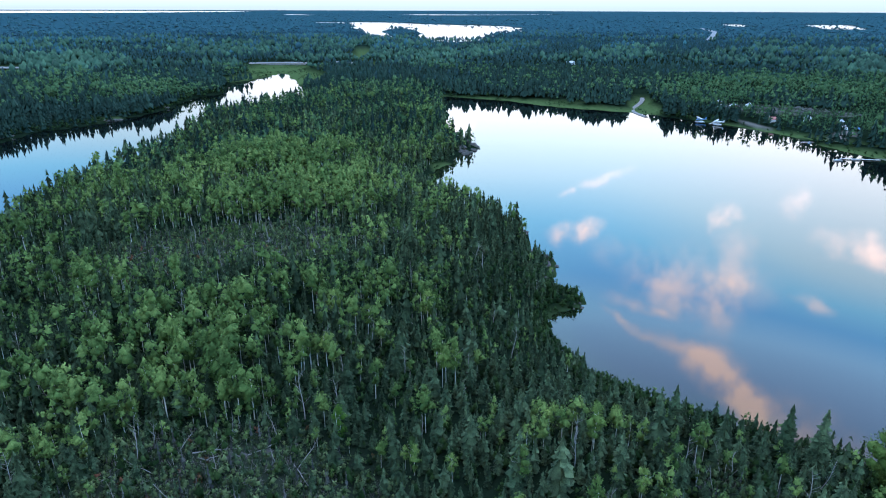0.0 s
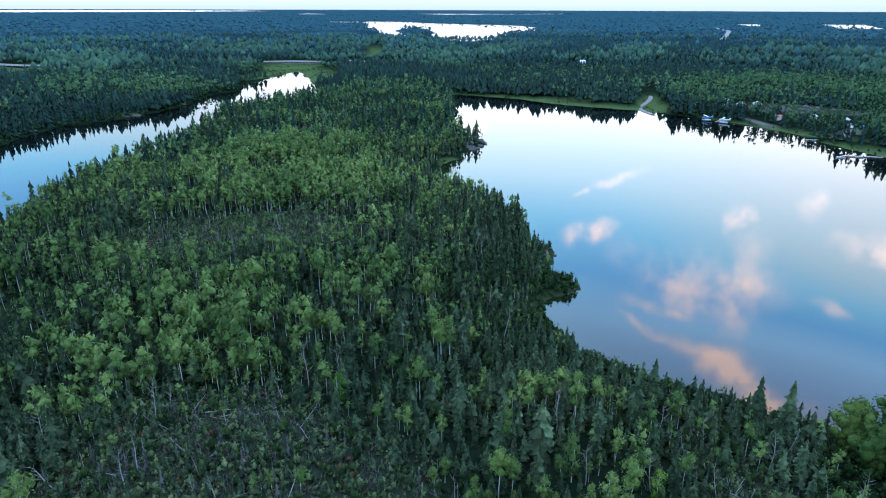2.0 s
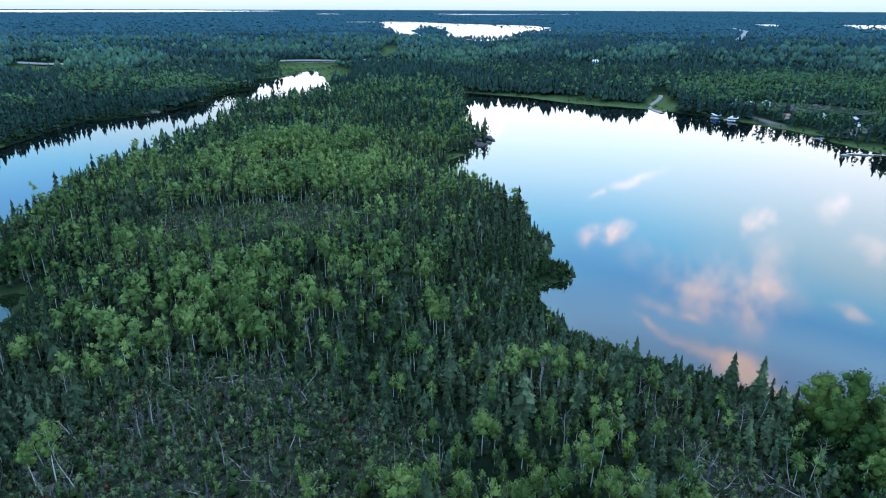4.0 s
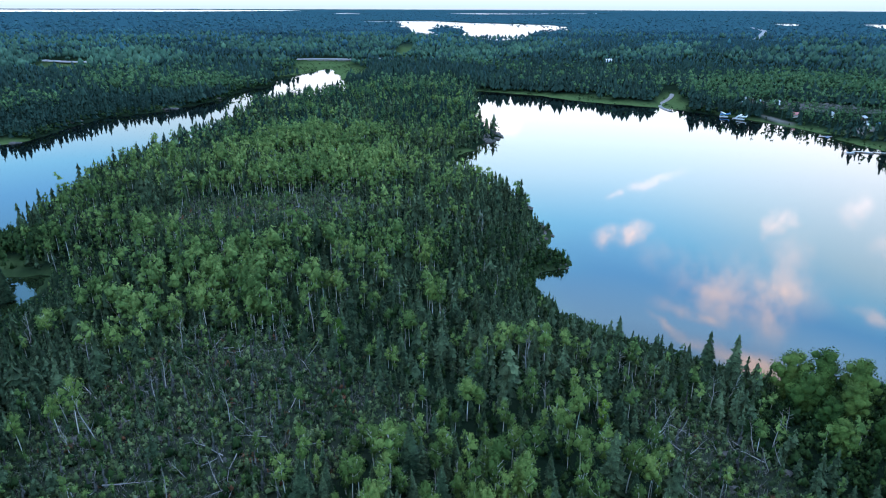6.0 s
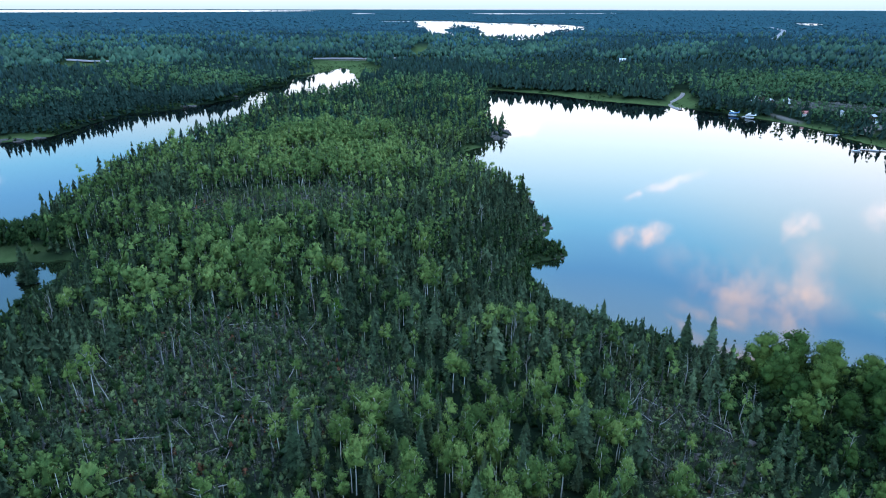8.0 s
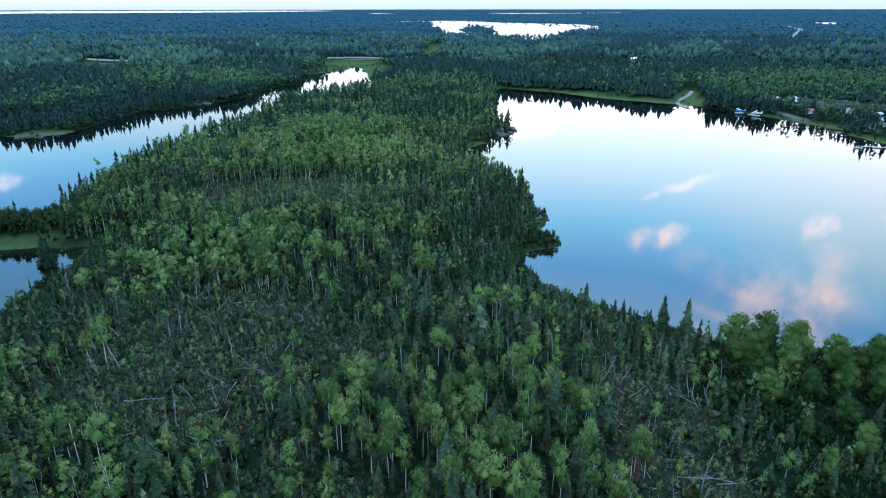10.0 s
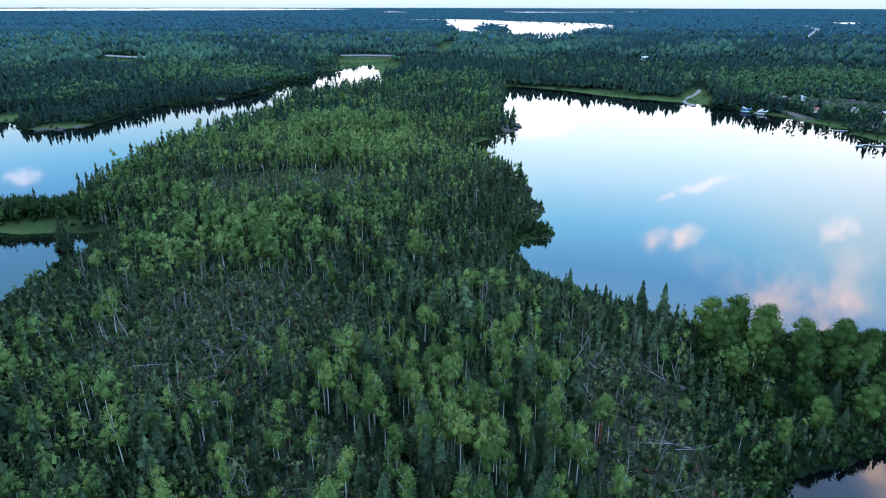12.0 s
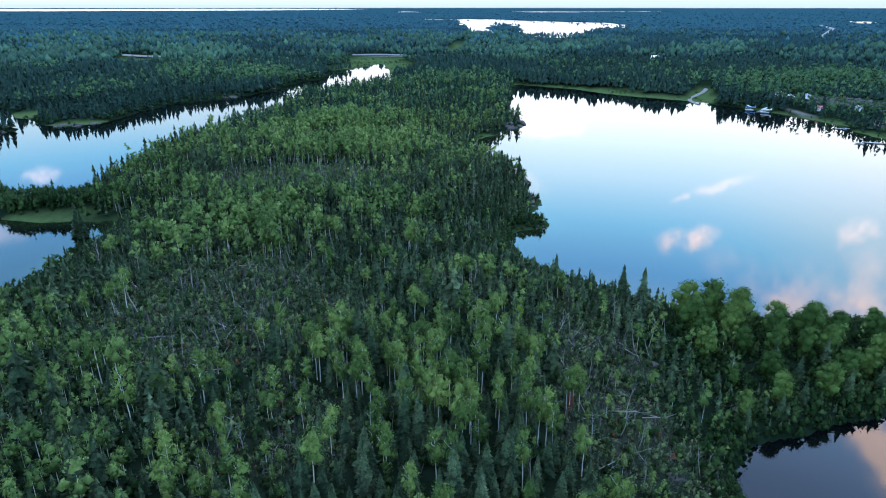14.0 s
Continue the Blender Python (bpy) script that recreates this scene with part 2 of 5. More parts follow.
M_BROWN = material("brown_dead_needles", (0.085, 0.035, 0.022), 0.85, size=1.5, colour2=(0.14, 0.06, 0.035), spec=0.04)
M_RUST = material("rusty_shrub_leaves", (0.09, 0.045, 0.025), 0.85, size=1.0, colour2=(0.15, 0.075, 0.04), per="tint", translucent=0.2, spec=0.04)
M_ROCK = material("granite", (0.045, 0.044, 0.042), 0.9, size=2.0, bump=0.6, colour2=(0.125, 0.120, 0.112), spec=0.15)
M_DEAD = material("dead_wood", (0.11, 0.104, 0.098), 0.9, size=0.6, colour2=(0.25, 0.238, 0.225), spec=0.1)


# ---- the land ----
CENTRE = (0.0, -40.0)


def warp(x, y):
    """Folds the far country in, so that its horizon lies within reach: the place, the rise and the scale there."""
    dist = np.hypot(x - CENTRE[0], y - CENTRE[1]) + 1e-6
    over = np.maximum(dist - 1200, 0)
    near = np.where(dist < 1200, dist, 1200 + 3700 * (1 - 1 / (1 + over / 3700)))
    s = near / dist
    return CENTRE[0] + (x - CENTRE[0]) * s, CENTRE[1] + (y - CENTRE[1]) * s, 81.0 * (1 - s), s


def hash01(ix, iy, seed):
    v = np.sin(ix * 127.1 + iy * 311.7 + seed * 74.7) * 43758.5453
    return v - np.floor(v)


def vnoise(x, y, size, seed=0):
    """Smooth noise between 0 and 1 with lumps of that size."""
    u, v = np.asarray(x) / size, np.asarray(y) / size
    iu, iv = np.floor(u), np.floor(v)
    fu, fv = u - iu, v - iv
    fu, fv = fu * fu * (3 - 2 * fu), fv * fv * (3 - 2 * fv)
    a, b = hash01(iu, iv, seed), hash01(iu + 1, iv, seed)
    c, d = hash01(iu, iv + 1, seed), hash01(iu + 1, iv + 1, seed)
    return (a * (1 - fu) + b * fu) * (1 - fv) + (c * (1 - fu) + d * fu) * fv


SHORES = {
    "east_lake_near": [(330, -45), (260, -12), (200, 12), (165, 25), (136, 37), (120, 46), (114, 56), (107, 68), (101, 80), (96, 95), (97, 110), (101, 120),
                       (109, 127), (122, 127.5), (124, 131), (120, 139), (124, 146), (130, 152), (135, 158), (134, 166), (137, 175), (145, 190), (147, 212), (150, 238),
                       (151, 252), (146, 267), (148, 282), (162, 295), (176, 304), (186, 318), (201, 326), (212, 331), (219, 344), (224, 372), (240, 420), (264, 458), (290, 507),
                       (312, 552), (323, 566), (343, 532), (358, 504), (365, 470), (376, 444), (389, 421), (404, 402), (414, 379), (424, 345), (430, 300), (424, 255), (408, 213), (403, 170)],
    "channel": [(-36, 192), (-38, 178), (-44, 162), (-52, 144), (-62, 122), (-88, 98), (-150, 80), (-240, 120), (-280, 250), (-270, 420), (-215, 545), (-170, 580), (-145, 530),
                (-136, 490), (-121, 480), (-112, 455), (-99, 440), (-88, 438), (-71, 446), (-61, 465), (-47, 498), (-30, 528), (0, 541), (24, 555), (45, 577), (70, 604), (80, 630),
                (102, 668), (131, 688), (140, 718), (152, 764), (184, 788), (230, 850), (247, 866), (240, 820), (233, 770), (218, 690), (208, 642)],
    "pond": [(80, -16), (84, -8), (93, -2), (104, -2), (116, -3), (128, -4), (160, -2), (190, -15), (180, -60), (130, -80), (98, -62), (82, -36)],
    "far_lake": [(1600, 4000), (1130, 2800), (980, 2350), (850, 2000), (765, 1770), (790, 1690), (835, 1540), (885, 1470), (1000, 1540), (1135, 1715), (1300, 1900), (1575, 2150), (1830, 2480), (1950, 2900), (1800, 3400), (1780, 4000)],
    "far_lake_arm": [(1290, 3700), (1450, 3640), (1560, 4050), (1380, 4150)],
    "far_island": [(1120, 2450), (1010, 2200), (895, 1880), (900, 1790), (960, 1840), (1090, 2080), (1250, 2450), (1300, 2700)],
    "islet": [(-155, 436), (-130, 424), (-124, 434), (-128, 446), (-150, 452)],
    "east_far_lake": [(3750, 2400), (2900, 1730), (3070, 1640), (4050, 2290)],
    "east_far_pond": [(2950, 2230), (3450, 2700), (3520, 2640), (3020, 2190)],
    "north_lake": [(-7500, 10500), (1000, 12000), (4050, 15500), (3900, 18500), (500, 20500), (-8000, 18000)],
    "north_pond": [(2680, 9400), (2500, 8300), (2800, 7900), (3000, 9700)],
    "east_band": [(4300, 9600), (4050, 7450), (6700, 8000), (6900, 8800), (5500, 8700)],
}
# the near bank of the channel and the reed spit
SHORES["channel"] += [(196, 610), (162, 588), (130, 577), (93, 545), (70, 492), (56, 452), (28, 410), (8, 378), (-11, 352), (-26, 318), (-38, 282), (-47, 242), (-53, 226),
                      (-70, 233), (-86, 241), (-91, 232), (-84, 220), (-80, 211), (-66, 202), (-48, 197)]
SEGS = np.array([(*a, *b) for poly in SHORES.values() for a, b in zip(poly, poly[1:] + poly[:1])], dtype=float)


def shore(x, y):
    """The distance to the nearest shore: above 0 on land, below 0 on water."""
    x, y = np.asarray(x, dtype=float), np.asarray(y, dtype=float)
    far = np.hypot(x, y + 40)
    amp = np.clip(far * 0.012, 1.5, 60)
    x = x + (vnoise(x, y, 9, 1) - 0.5) * np.minimum(amp, 3) + (vnoise(x, y, 60, 2) - 0.5) * np.where(far > 900, amp, 0)
    y = y + (vnoise(x, y, 9, 3) - 0.5) * np.minimum(amp, 3) + (vnoise(x, y, 60, 4) - 0.5) * np.where(far > 900, amp, 0)
    best, wet = np.full(x.shape, 1e18), np.zeros(x.shape, dtype=bool)
    for ax, ay, bx, by in SEGS:
        ux, uy = bx - ax, by - ay
        k = np.clip(((x - ax) * ux + (y - ay) * uy) / (ux * ux + uy * uy), 0, 1)
        best = np.minimum(best, (x - ax - k * ux) ** 2 + (y - ay - k * uy) ** 2)
        cross = (ay > y) != (by > y)
        wet ^= cross & (x < ux * (y - ay) / (uy if uy else 1e-9) + ax)
    return np.sqrt(best) * np.where(wet, -1, 1)


def blob(x, y, cx, cy, rx, ry, turn=0.0):
    """1 in the middle of an oval patch, 0 outside it."""
    c, s = math.cos(radians(turn)), math.sin(radians(turn))
    u, v = ((x - cx) * c + (y - cy) * s) / rx, ((y - cy) * c - (x - cx) * s) / ry
    return np.clip(1.35 - np.hypot(u, v), 0, 0.5) * 2


def meadow(x, y, sd):
    """How far the ground is open grass or marsh."""
    g = blob(x, y, 345, 520, 75, 9, -52) + blob(x, y, 385, 440, 60, 8, -57) + blob(x, y, 190, 828, 50, 15, 52) + blob(x, y, 248, 905, 36, 50) + blob(x, y, 252, 800, 26, 75, -15) + blob(x, y, 238, 890, 22, 50, -15)
    g = g + blob(x, y, 423, 394, 26, 12, 40) + blob(x, y, 428, 270, 4, 65, 2) + blob(x, y, 446, 421, 34, 8, 42) + blob(x, y, 410, 205, 7, 35)
    g = g + blob(x, y, -64, 205, 24, 5, -8) * 0.55 + blob(x, y, -82, 446, 30, 5, 4) + blob(x, y, 20, 560, 14, 4, 20) + blob(x, y, 172, 292, 9, 13) + blob(x, y, -125, 500, 30, 14, 0) + blob(x, y, 475, 1140, 13, 150, -24) + blob(x, y, -80, 1010, 34, 75, 0) + blob(x, y, 290, 935, 60, 18, -25) + blob(x, y, 385, 925, 28, 22, -20)
    g = g + blob(x, y, 98, 114, 2.5, 12, 10) * 0.22
    return np.clip(g, 0, 1)


def gravel(x, y):
    """Bare gravel by the docks and cabins."""
    return np.clip(blob(x, y, 443, 237, 15, 4, 12) + blob(x, y, 436, 300, 3, 14, -8) * 0.8 + blob(x, y, 404, 375, 8, 7, 40) + blob(x, y, 398, 190, 8, 10, 0), 0, 1)


def clearing(x, y):
    """How far the ground is cut-over: dead brush, stones and few trees."""
    wob = (vnoise(x, y, 12, 8) - 0.5) * 16
    c = blob(x + wob, y, 38, 204, 40, 19, -20) + blob(x + wob, y - wob, 3, 74, 26, 28, 0) + blob(x + wob, y, 77, 10, 12, 24, -10) + blob(x + wob, y, 80, 44, 8, 12, -10) * 0.8 + blob(x, y, 10, 20, 14, 12) * 0.5
    c = c + blob(x, y, 505, 322, 46, 23, -55)
    return np.clip(c, 0, 1)


def height(x, y, sd=None):
    """The land above the water level, before the far rise."""
    sd = shore(x, y) if sd is None else sd
    lump = vnoise(x, y, 45, 5) * 0.6 + vnoise(x, y, 17, 6) * 0.3 + vnoise(x, y, 6, 7) * 0.1
    roll = np.clip(1.25 - np.hypot(x, y + 40) / 700, 0.4, 1)
    land = 0.25 + 1.3 * np.clip(sd / 3, 0, 1) + roll * (5 + 9 * lump) * (1 - np.exp(-np.maximum(sd, 0) / 45))
    land = land + np.clip((sd - 120) / 600, 0, 1) * 6 * vnoise(x, y, 260, 9)
    land = land * (1 - 0.85 * meadow(x, y, sd)) + 0.0
    bed = -0.1 - np.minimum(-sd * 0.12, 4)
    return np.where(sd > 0, land, bed)


def sheet(name, cols, rows, z_of, attrs, mat):
    """A round sheet of ground or water, finer in the middle and ahead."""
    az, rad = np.meshgrid(cols, rows)
    x, y = CENTRE[0] + rad * np.sin(az), CENTRE[1] + rad * np.cos(az)
    x, y = x.ravel(), y.ravel()
    sd = shore(x, y)
    wx, wy, rise, s = warp(x, y)
    co = np.stack([wx, wy, rise + z_of(x, y, sd) * s], 1)
    nc, nr = len(cols), len(rows)
    i = np.arange((nr - 1) * nc).reshape(nr - 1, nc)
    j = np.roll(i, -1, axis=1)
    quads = np.stack([i, j, j + nc, i + nc], -1).reshape(-1, 4)[:, ::-1]
    me = grid_mesh(name, co, quads)
    for key, f in attrs.items():
        at = me.attributes.new(key, "FLOAT", "POINT")
        at.data.foreach_set("value", f(x, y, sd).astype(np.float32))
    me.polygons.foreach_set("use_smooth", np.ones(len(quads), dtype=bool))
    me.materials.append(mat)
    return tagged(new(name, me), kind="structure")


def grid_mesh(name, co, faces, nor=None):
    """A mesh of quads; with normals given, its shading follows the leaf clumps and not the single sprays."""
    me = bpy.data.meshes.new(name)
    n = faces.shape[1]
    me.vertices.add(len(co)), me.loops.add(faces.size), me.polygons.add(len(faces))
    me.vertices.foreach_set("co", np.ascontiguousarray(co, dtype=np.float32).ravel())
    me.loops.foreach_set("vertex_index", np.ascontiguousarray(faces, dtype=np.int32).ravel())
    me.polygons.foreach_set("loop_start", np.arange(len(faces), dtype=np.int32) * n)
    me.update(calc_edges=True)
    if nor is not None:
        me.polygons.foreach_set("use_smooth", np.ones(len(faces), dtype=bool))
        me.normals_split_custom_set_from_vertices(np.ascontiguousarray(nor, dtype=np.float32))
    return me


COLS = np.radians(np.concatenate([np.arange(-25, 78, 0.6), np.arange(78, 335, 5.0)]))
ROWS = np.concatenate([[0.01], np.geomspace(4, 90, 24)[:-1], np.geomspace(90, 1000, 190)[:-1], np.geomspace(1000, 24000, 90)])
# beyond 1300 m the land fades into the haze-tinted treetop colour
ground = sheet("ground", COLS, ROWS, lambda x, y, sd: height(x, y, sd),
               {"grass": lambda x, y, sd: np.clip(meadow(x, y, sd) + np.clip(1.4 - sd / 2.0, 0, 1) * 0.3 * (np.hypot(x, y + 40) < 260) * (y > 30), 0, 1), "bare": lambda x, y, sd: clearing(x, y) * 0.7, "gravel": lambda x, y, sd: gravel(x, y), "far_hazy_canopy": lambda x, y, sd: np.clip((np.hypot(x, y) - 1300) / 900, 0, 1) * (sd > 0)}, M_GROUND)
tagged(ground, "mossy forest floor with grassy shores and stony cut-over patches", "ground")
WROWS = np.concatenate([[0.01], np.geomspace(4, 90, 8)[:-1], np.geomspace(90, 1000, 80)[:-1], np.geomspace(1000, 24000, 40)])
water = sheet("water", COLS, WROWS, lambda x, y, sd: 0 * sd, {"shallow": lambda x, y, sd: np.clip(1 + sd / 10, 0, 1) * (y > 60) * (y < 330)}, M_WATER)
tagged(water, "still lake water mirroring the evening sky", "lake")


# ---- tree shapes ----
def unit(v):
    return v / (np.linalg.norm(v, axis=-1, keepdims=True) + 1e-9)


def facing(co, faces, nor):
    """Turns each quad so that its front looks the way its normals do."""
    co, faces, nor = np.array(co, dtype=float), np.array(faces), unit(np.array(nor, dtype=float))
    q = co[faces]
    flat = np.cross(q[:, 2] - q[:, 0], q[:, 3] - q[:, 1])
    back = (flat * nor[faces].mean(1)).sum(1) < 0
    faces[back] = faces[back][:, ::-1]
    return co, faces, nor


def spruce_shape(seed, tiers, arms, layers=1, ragged=0.25, slim=1.0):
    """Needle tiers of a spruce 1 m high and about 0.36 m wide, as kite-shaped boughs that droop at their tips."""
    rng = np.random.RandomState(seed)
    co, faces, nor = [], [], []
    gap = 0.93 / tiers
    for k in range(tiers):
        f = 0.05 + gap * (k + rng.rand() * 0.5)
        r = slim * 0.185 * (1 - f) ** 0.82 * rng.uniform(0.78, 1.18) + 0.006
        n = max(4, round(arms * (1 - 0.5 * f)))
        for a in np.arange(n) / n * 2 * math.pi + rng.rand() * 6:
            for layer in range(layers):
                b = a + rng.uniform(-0.3, 0.3)
                q = r * rng.uniform(1 - 1.4 * ragged, 1 + 0.8 * ragged)
                w = q * 2.4 / n * rng.uniform(0.8, 1.25)
                drop, z = q * rng.uniform(0.15, 0.45), f + rng.uniform(-0.3, 0.3) * gap
                c, s = math.cos(b), math.sin(b)
                i = len(co)
                co += [(0, 0, min(1.0, z + gap * 1.15 + 0.015)), (c * q * 0.62 - s * w, s * q * 0.62 + c * w, z - drop * 0.6), (c * q, s * q, z - drop * 0.75), (c * q * 0.62 + s * w, s * q * 0.62 - c * w, z - drop * 0.6)]
                tilt = rng.uniform(0.1, 1.1)
                nor += [(c * 0.8, s * 0.8, tilt - 0.25), (c * 0.8 - s * 0.5, s * 0.8 + c * 0.5, tilt), (c, s, tilt + 0.25), (c * 0.8 + s * 0.5, s * 0.8 - c * 0.5, tilt)]
                faces.append((i, i + 1, i + 2, i + 3))
    i = len(co)
    co += [(0.010, 0, 0.94), (-0.006, 0.009, 0.94), (0.0, 0.0, 1.02), (-0.006, -0.009, 0.94)]
    nor += [(0.3, 0, 0.9)] * 4
    faces.append((i, i + 1, i + 2, i + 3))
    return facing(co, faces, nor)


def cone_shape(seed, arms, tiers, wide=1.0):
    """A far spruce: a few long boughs from the top, 1 m high."""
    r = np.random.RandomState(seed)
    co, faces, nor = [], [], []
    for k in range(tiers):
        top, foot, w = 1.0 - 0.38 * k, 0.45 - 0.37 * k, (0.085 + 0.07 * k) * wide
        for a in np.arange(arms) / arms * 2 * math.pi + r.rand() * 6:
            c, s, q = math.cos(a), math.sin(a), w * r.uniform(0.75, 1.2)
            i = len(co)
            m = (top + foot) / 2 - 0.06
            co += [(0, 0, top), (c * q * 0.7 - s * q * 0.75, s * q * 0.7 + c * q * 0.75, m), (c * q * 1.1, s * q * 1.1, foot + r.uniform(-0.05, 0.05)), (c * q * 0.7 + s * q * 0.75, s * q * 0.7 - c * q * 0.75, m)]
            nor += [(c * 0.5, s * 0.5, 0.8), (c * 0.8 - s * 0.6, s * 0.8 + c * 0.6, 0.5), (c, s, 0.3), (c * 0.8 + s * 0.6, s * 0.8 - c * 0.6, 0.5)]
            faces.append((i, i + 1, i + 2, i + 3))
    return facing(co, faces, nor)


BANDS = {1: ((-0.45, 0.95), (0.95, 0.08)), 2: ((-0.6, 0.72), (0.3, 0.95), (1.0, 0.05)), 3: ((-0.8, 0.5), (-0.1, 1.0), (0.6, 0.76), (1.0, 0.05))}


def leaf_shape(seed, leaves, size, lumps, low=0.42, wide=0.2, sides=4, bands=1, core=0.84):
    """The crown of a broadleaf tree 1 m high: uneven leafy clumps round the stem, ragged with leaf sprays."""
    rng = np.random.RandomState(seed)
    peak, turn, lean = rng.uniform(0.7, 1.15), rng.rand() * 6.3, rng.normal(size=2) * wide * 0.25
    mid = np.array((lean[0] * 0.5, lean[1] * 0.5, low + (1 - low) * 0.4))
    co, faces, nor, heaps = [], [], [], []
    for k in range(lumps):
        f = (k + 0.5 + rng.uniform(-0.45, 0.45)) / lumps if lumps > 1 else 0.5
        env = max(0.12, math.sin(math.pi * min(1.0, max(0.01, f)) ** peak)) ** 0.55
        a = turn + k * 2.4 + rng.uniform(-0.6, 0.6)
        inner = k % 4 == 2 or lumps == 1
        r = wide * (rng.uniform(0.32, 0.6) + 0.45 / lumps) * (0.7 + 0.3 * env) * (1.2 if inner else 1.0)
        out = 0.0 if inner else max(0.0, wide * env * rng.uniform(0.75, 1.15) - r * 0.55)
        z = low + (1.0 - low) * f
        c = np.array((math.cos(a) * out + lean[0] * f, math.sin(a) * out + lean[1] * f, min(z, 1.0 - r * 0.85)))
        if lumps == 1:
            c[2] = low + (1 - low) * 0.5
        heaps.append((c, r, r * rng.uniform(0.75, 1.2) if lumps > 1 else (1 - low) * 0.55))
    for c, r, rz in heaps:
        start, spin = len(co), rng.rand() * 6.3
        for zf, rf in BANDS[bands]:
            for k in range(sides):
                t = spin + (k + rng.uniform(-0.3, 0.3)) * 2 * math.pi / sides
                q = r * rf * core * rng.uniform(0.75, 1.2)
                d = np.array((math.cos(t) * q, math.sin(t) * q, rz * core * (zf + rng.uniform(-0.12, 0.12))))
                co.append(c + d)
                nor.append(unit(d) * 0.8 + unit(c + d - mid) * 0.5 + np.array((0, 0, 0.12)))
        for j in range(len(BANDS[bands]) - 1):
            for k in range(sides):
                a, b = start + j * sides + k, start + j * sides + (k + 1) % sides
                faces.append((a, b, b + sides, a + sides))
    weight = np.array([r * r for c, r, rz in heaps])
    for k in range(leaves):
        c, r, rz = heaps[rng.choice(len(heaps), p=weight / weight.sum())]
        d = unit(rng.normal(size=3) + unit(c - mid + 1e-6) * 0.5 + np.array((0, 0, 0.25)))
        p = c + d * np.array((r, r, rz)) * rng.uniform(core, 1.22)
        n = unit(d + rng.normal(size=3) * 0.6)
        u = unit(np.cross(n, rng.normal(size=3)))
        v = np.cross(n, u)
        h = size * rng.uniform(0.55, 1.35)
        i = len(co)
        co += [p - u * h, p - v * h * rng.uniform(0.4, 0.8), p + u * h, p + v * h * rng.uniform(0.4, 0.8)]
        nor += [d * 0.7 + unit(p - mid) * 0.45 + n * 0.6 + np.array((0, 0, 0.12))] * 4
        faces.append((i, i + 1, i + 2, i + 3))
    return facing(co, faces, nor)


def stem_shape(seed, rings, sides, r0, top, bend=0.02, limbs=0, limb_from=0.5):
    """A tapered, slightly crooked trunk 1 m high, with limbs."""
    rng = np.random.RandomState(seed)
    co, faces = [], []

    def tube(path, radii, n):
        start = len(co)
        for p, r in zip(path, radii):
            for k in range(n):
                a = 2 * math.pi * k / n
                co.append((p[0] + r * math.cos(a), p[1] + r * math.sin(a), p[2]))
        for j in range(len(path) - 1):
            for k in range(n):
                a, b = start + j * n + k, start + j * n + (k + 1) % n
                faces.append((a, b, b + n, a + n))
    ph = rng.rand(2) * 6
    hs = np.linspace(0, top, rings)
    line = [(bend * math.sin(h * 4 + ph[0]) * h, bend * math.cos(h * 4 + ph[1]) * h, h) for h in hs]
    tube(line, [r0 * (1 - 0.85 * h / top) for h in hs], sides)
    for k in range(limbs):
        h = limb_from + (top - limb_from) * (k + rng.rand() * 0.6) / max(limbs, 1) * 0.92
        a, reach = rng.rand() * 6.3, rng.uniform(0.07, 0.17)
        b = (bend * math.sin(h * 4 + ph[0]) * h, bend * math.cos(h * 4 + ph[1]) * h, h)
        tube([b, (b[0] + math.cos(a) * reach * 0.5, b[1] + math.sin(a) * reach * 0.5, h + reach * 0.45), (b[0] + math.cos(a) * reach, b[1] + math.sin(a) * reach, h + reach * 1.0)],
             [r0 * 0.4, r0 * 0.28, r0 * 0.08], 3)
    co, faces = np.array(co), np.array(faces)
    q = co[faces]
    flat, nor = np.cross(q[:, 2] - q[:, 0], q[:, 3] - q[:, 1]), np.zeros_like(co)
    for k in range(4):
        np.add.at(nor, faces[:, k], flat)
    return co, faces, unit(nor)


def gather(name, items, mats):
    """Many shapes in one mesh. Items: (shape, material index, places (n, 3), heights, widths, turns, tints)."""
    allco, allf, allm, allt, alln, base = [], [], [], [], [], 0
    for (co, fa, no), mi, pos, hs, ws, turn, tint in items:
        n = len(pos)
        if not n:
            continue
        c, s = np.cos(turn)[:, None], np.sin(turn)[:, None]
        x, y, z = co[:, 0][None], co[:, 1][None], co[:, 2][None]
        out = np.stack([(x * c - y * s) * ws[:, None] + pos[:, :1], (x * s + y * c) * ws[:, None] + pos[:, 1:2], z * hs[:, None] + pos[:, 2:]], -1).reshape(-1, 3)
        allco.append(out)
        nx, ny, nz = no[:, 0][None], no[:, 1][None], no[:, 2][None] + 0 * s
        alln.append(np.stack([nx * c - ny * s, nx * s + ny * c, nz], -1).reshape(-1, 3))
        allf.append((fa[None] + (np.arange(n) * len(co))[:, None, None]).reshape(-1, 4) + base)
        allm.append(np.full(n * len(fa), mi, dtype=np.int32))
        allt.append(np.repeat(tint, len(co)))
        base += n * len(co)
    me = grid_mesh(name, np.concatenate(allco), np.concatenate(allf), np.concatenate(alln))
    me.polygons.foreach_set("material_index", np.concatenate(allm))
    at = me.attributes.new("tint", "FLOAT", "POINT")
    at.data.foreach_set("value", np.concatenate(allt).astype(np.float32))
    for m in mats:
        me.materials.append(m)
    return new(name, me)


# ---- where the trees stand ----
rng = np.random.RandomState(7)


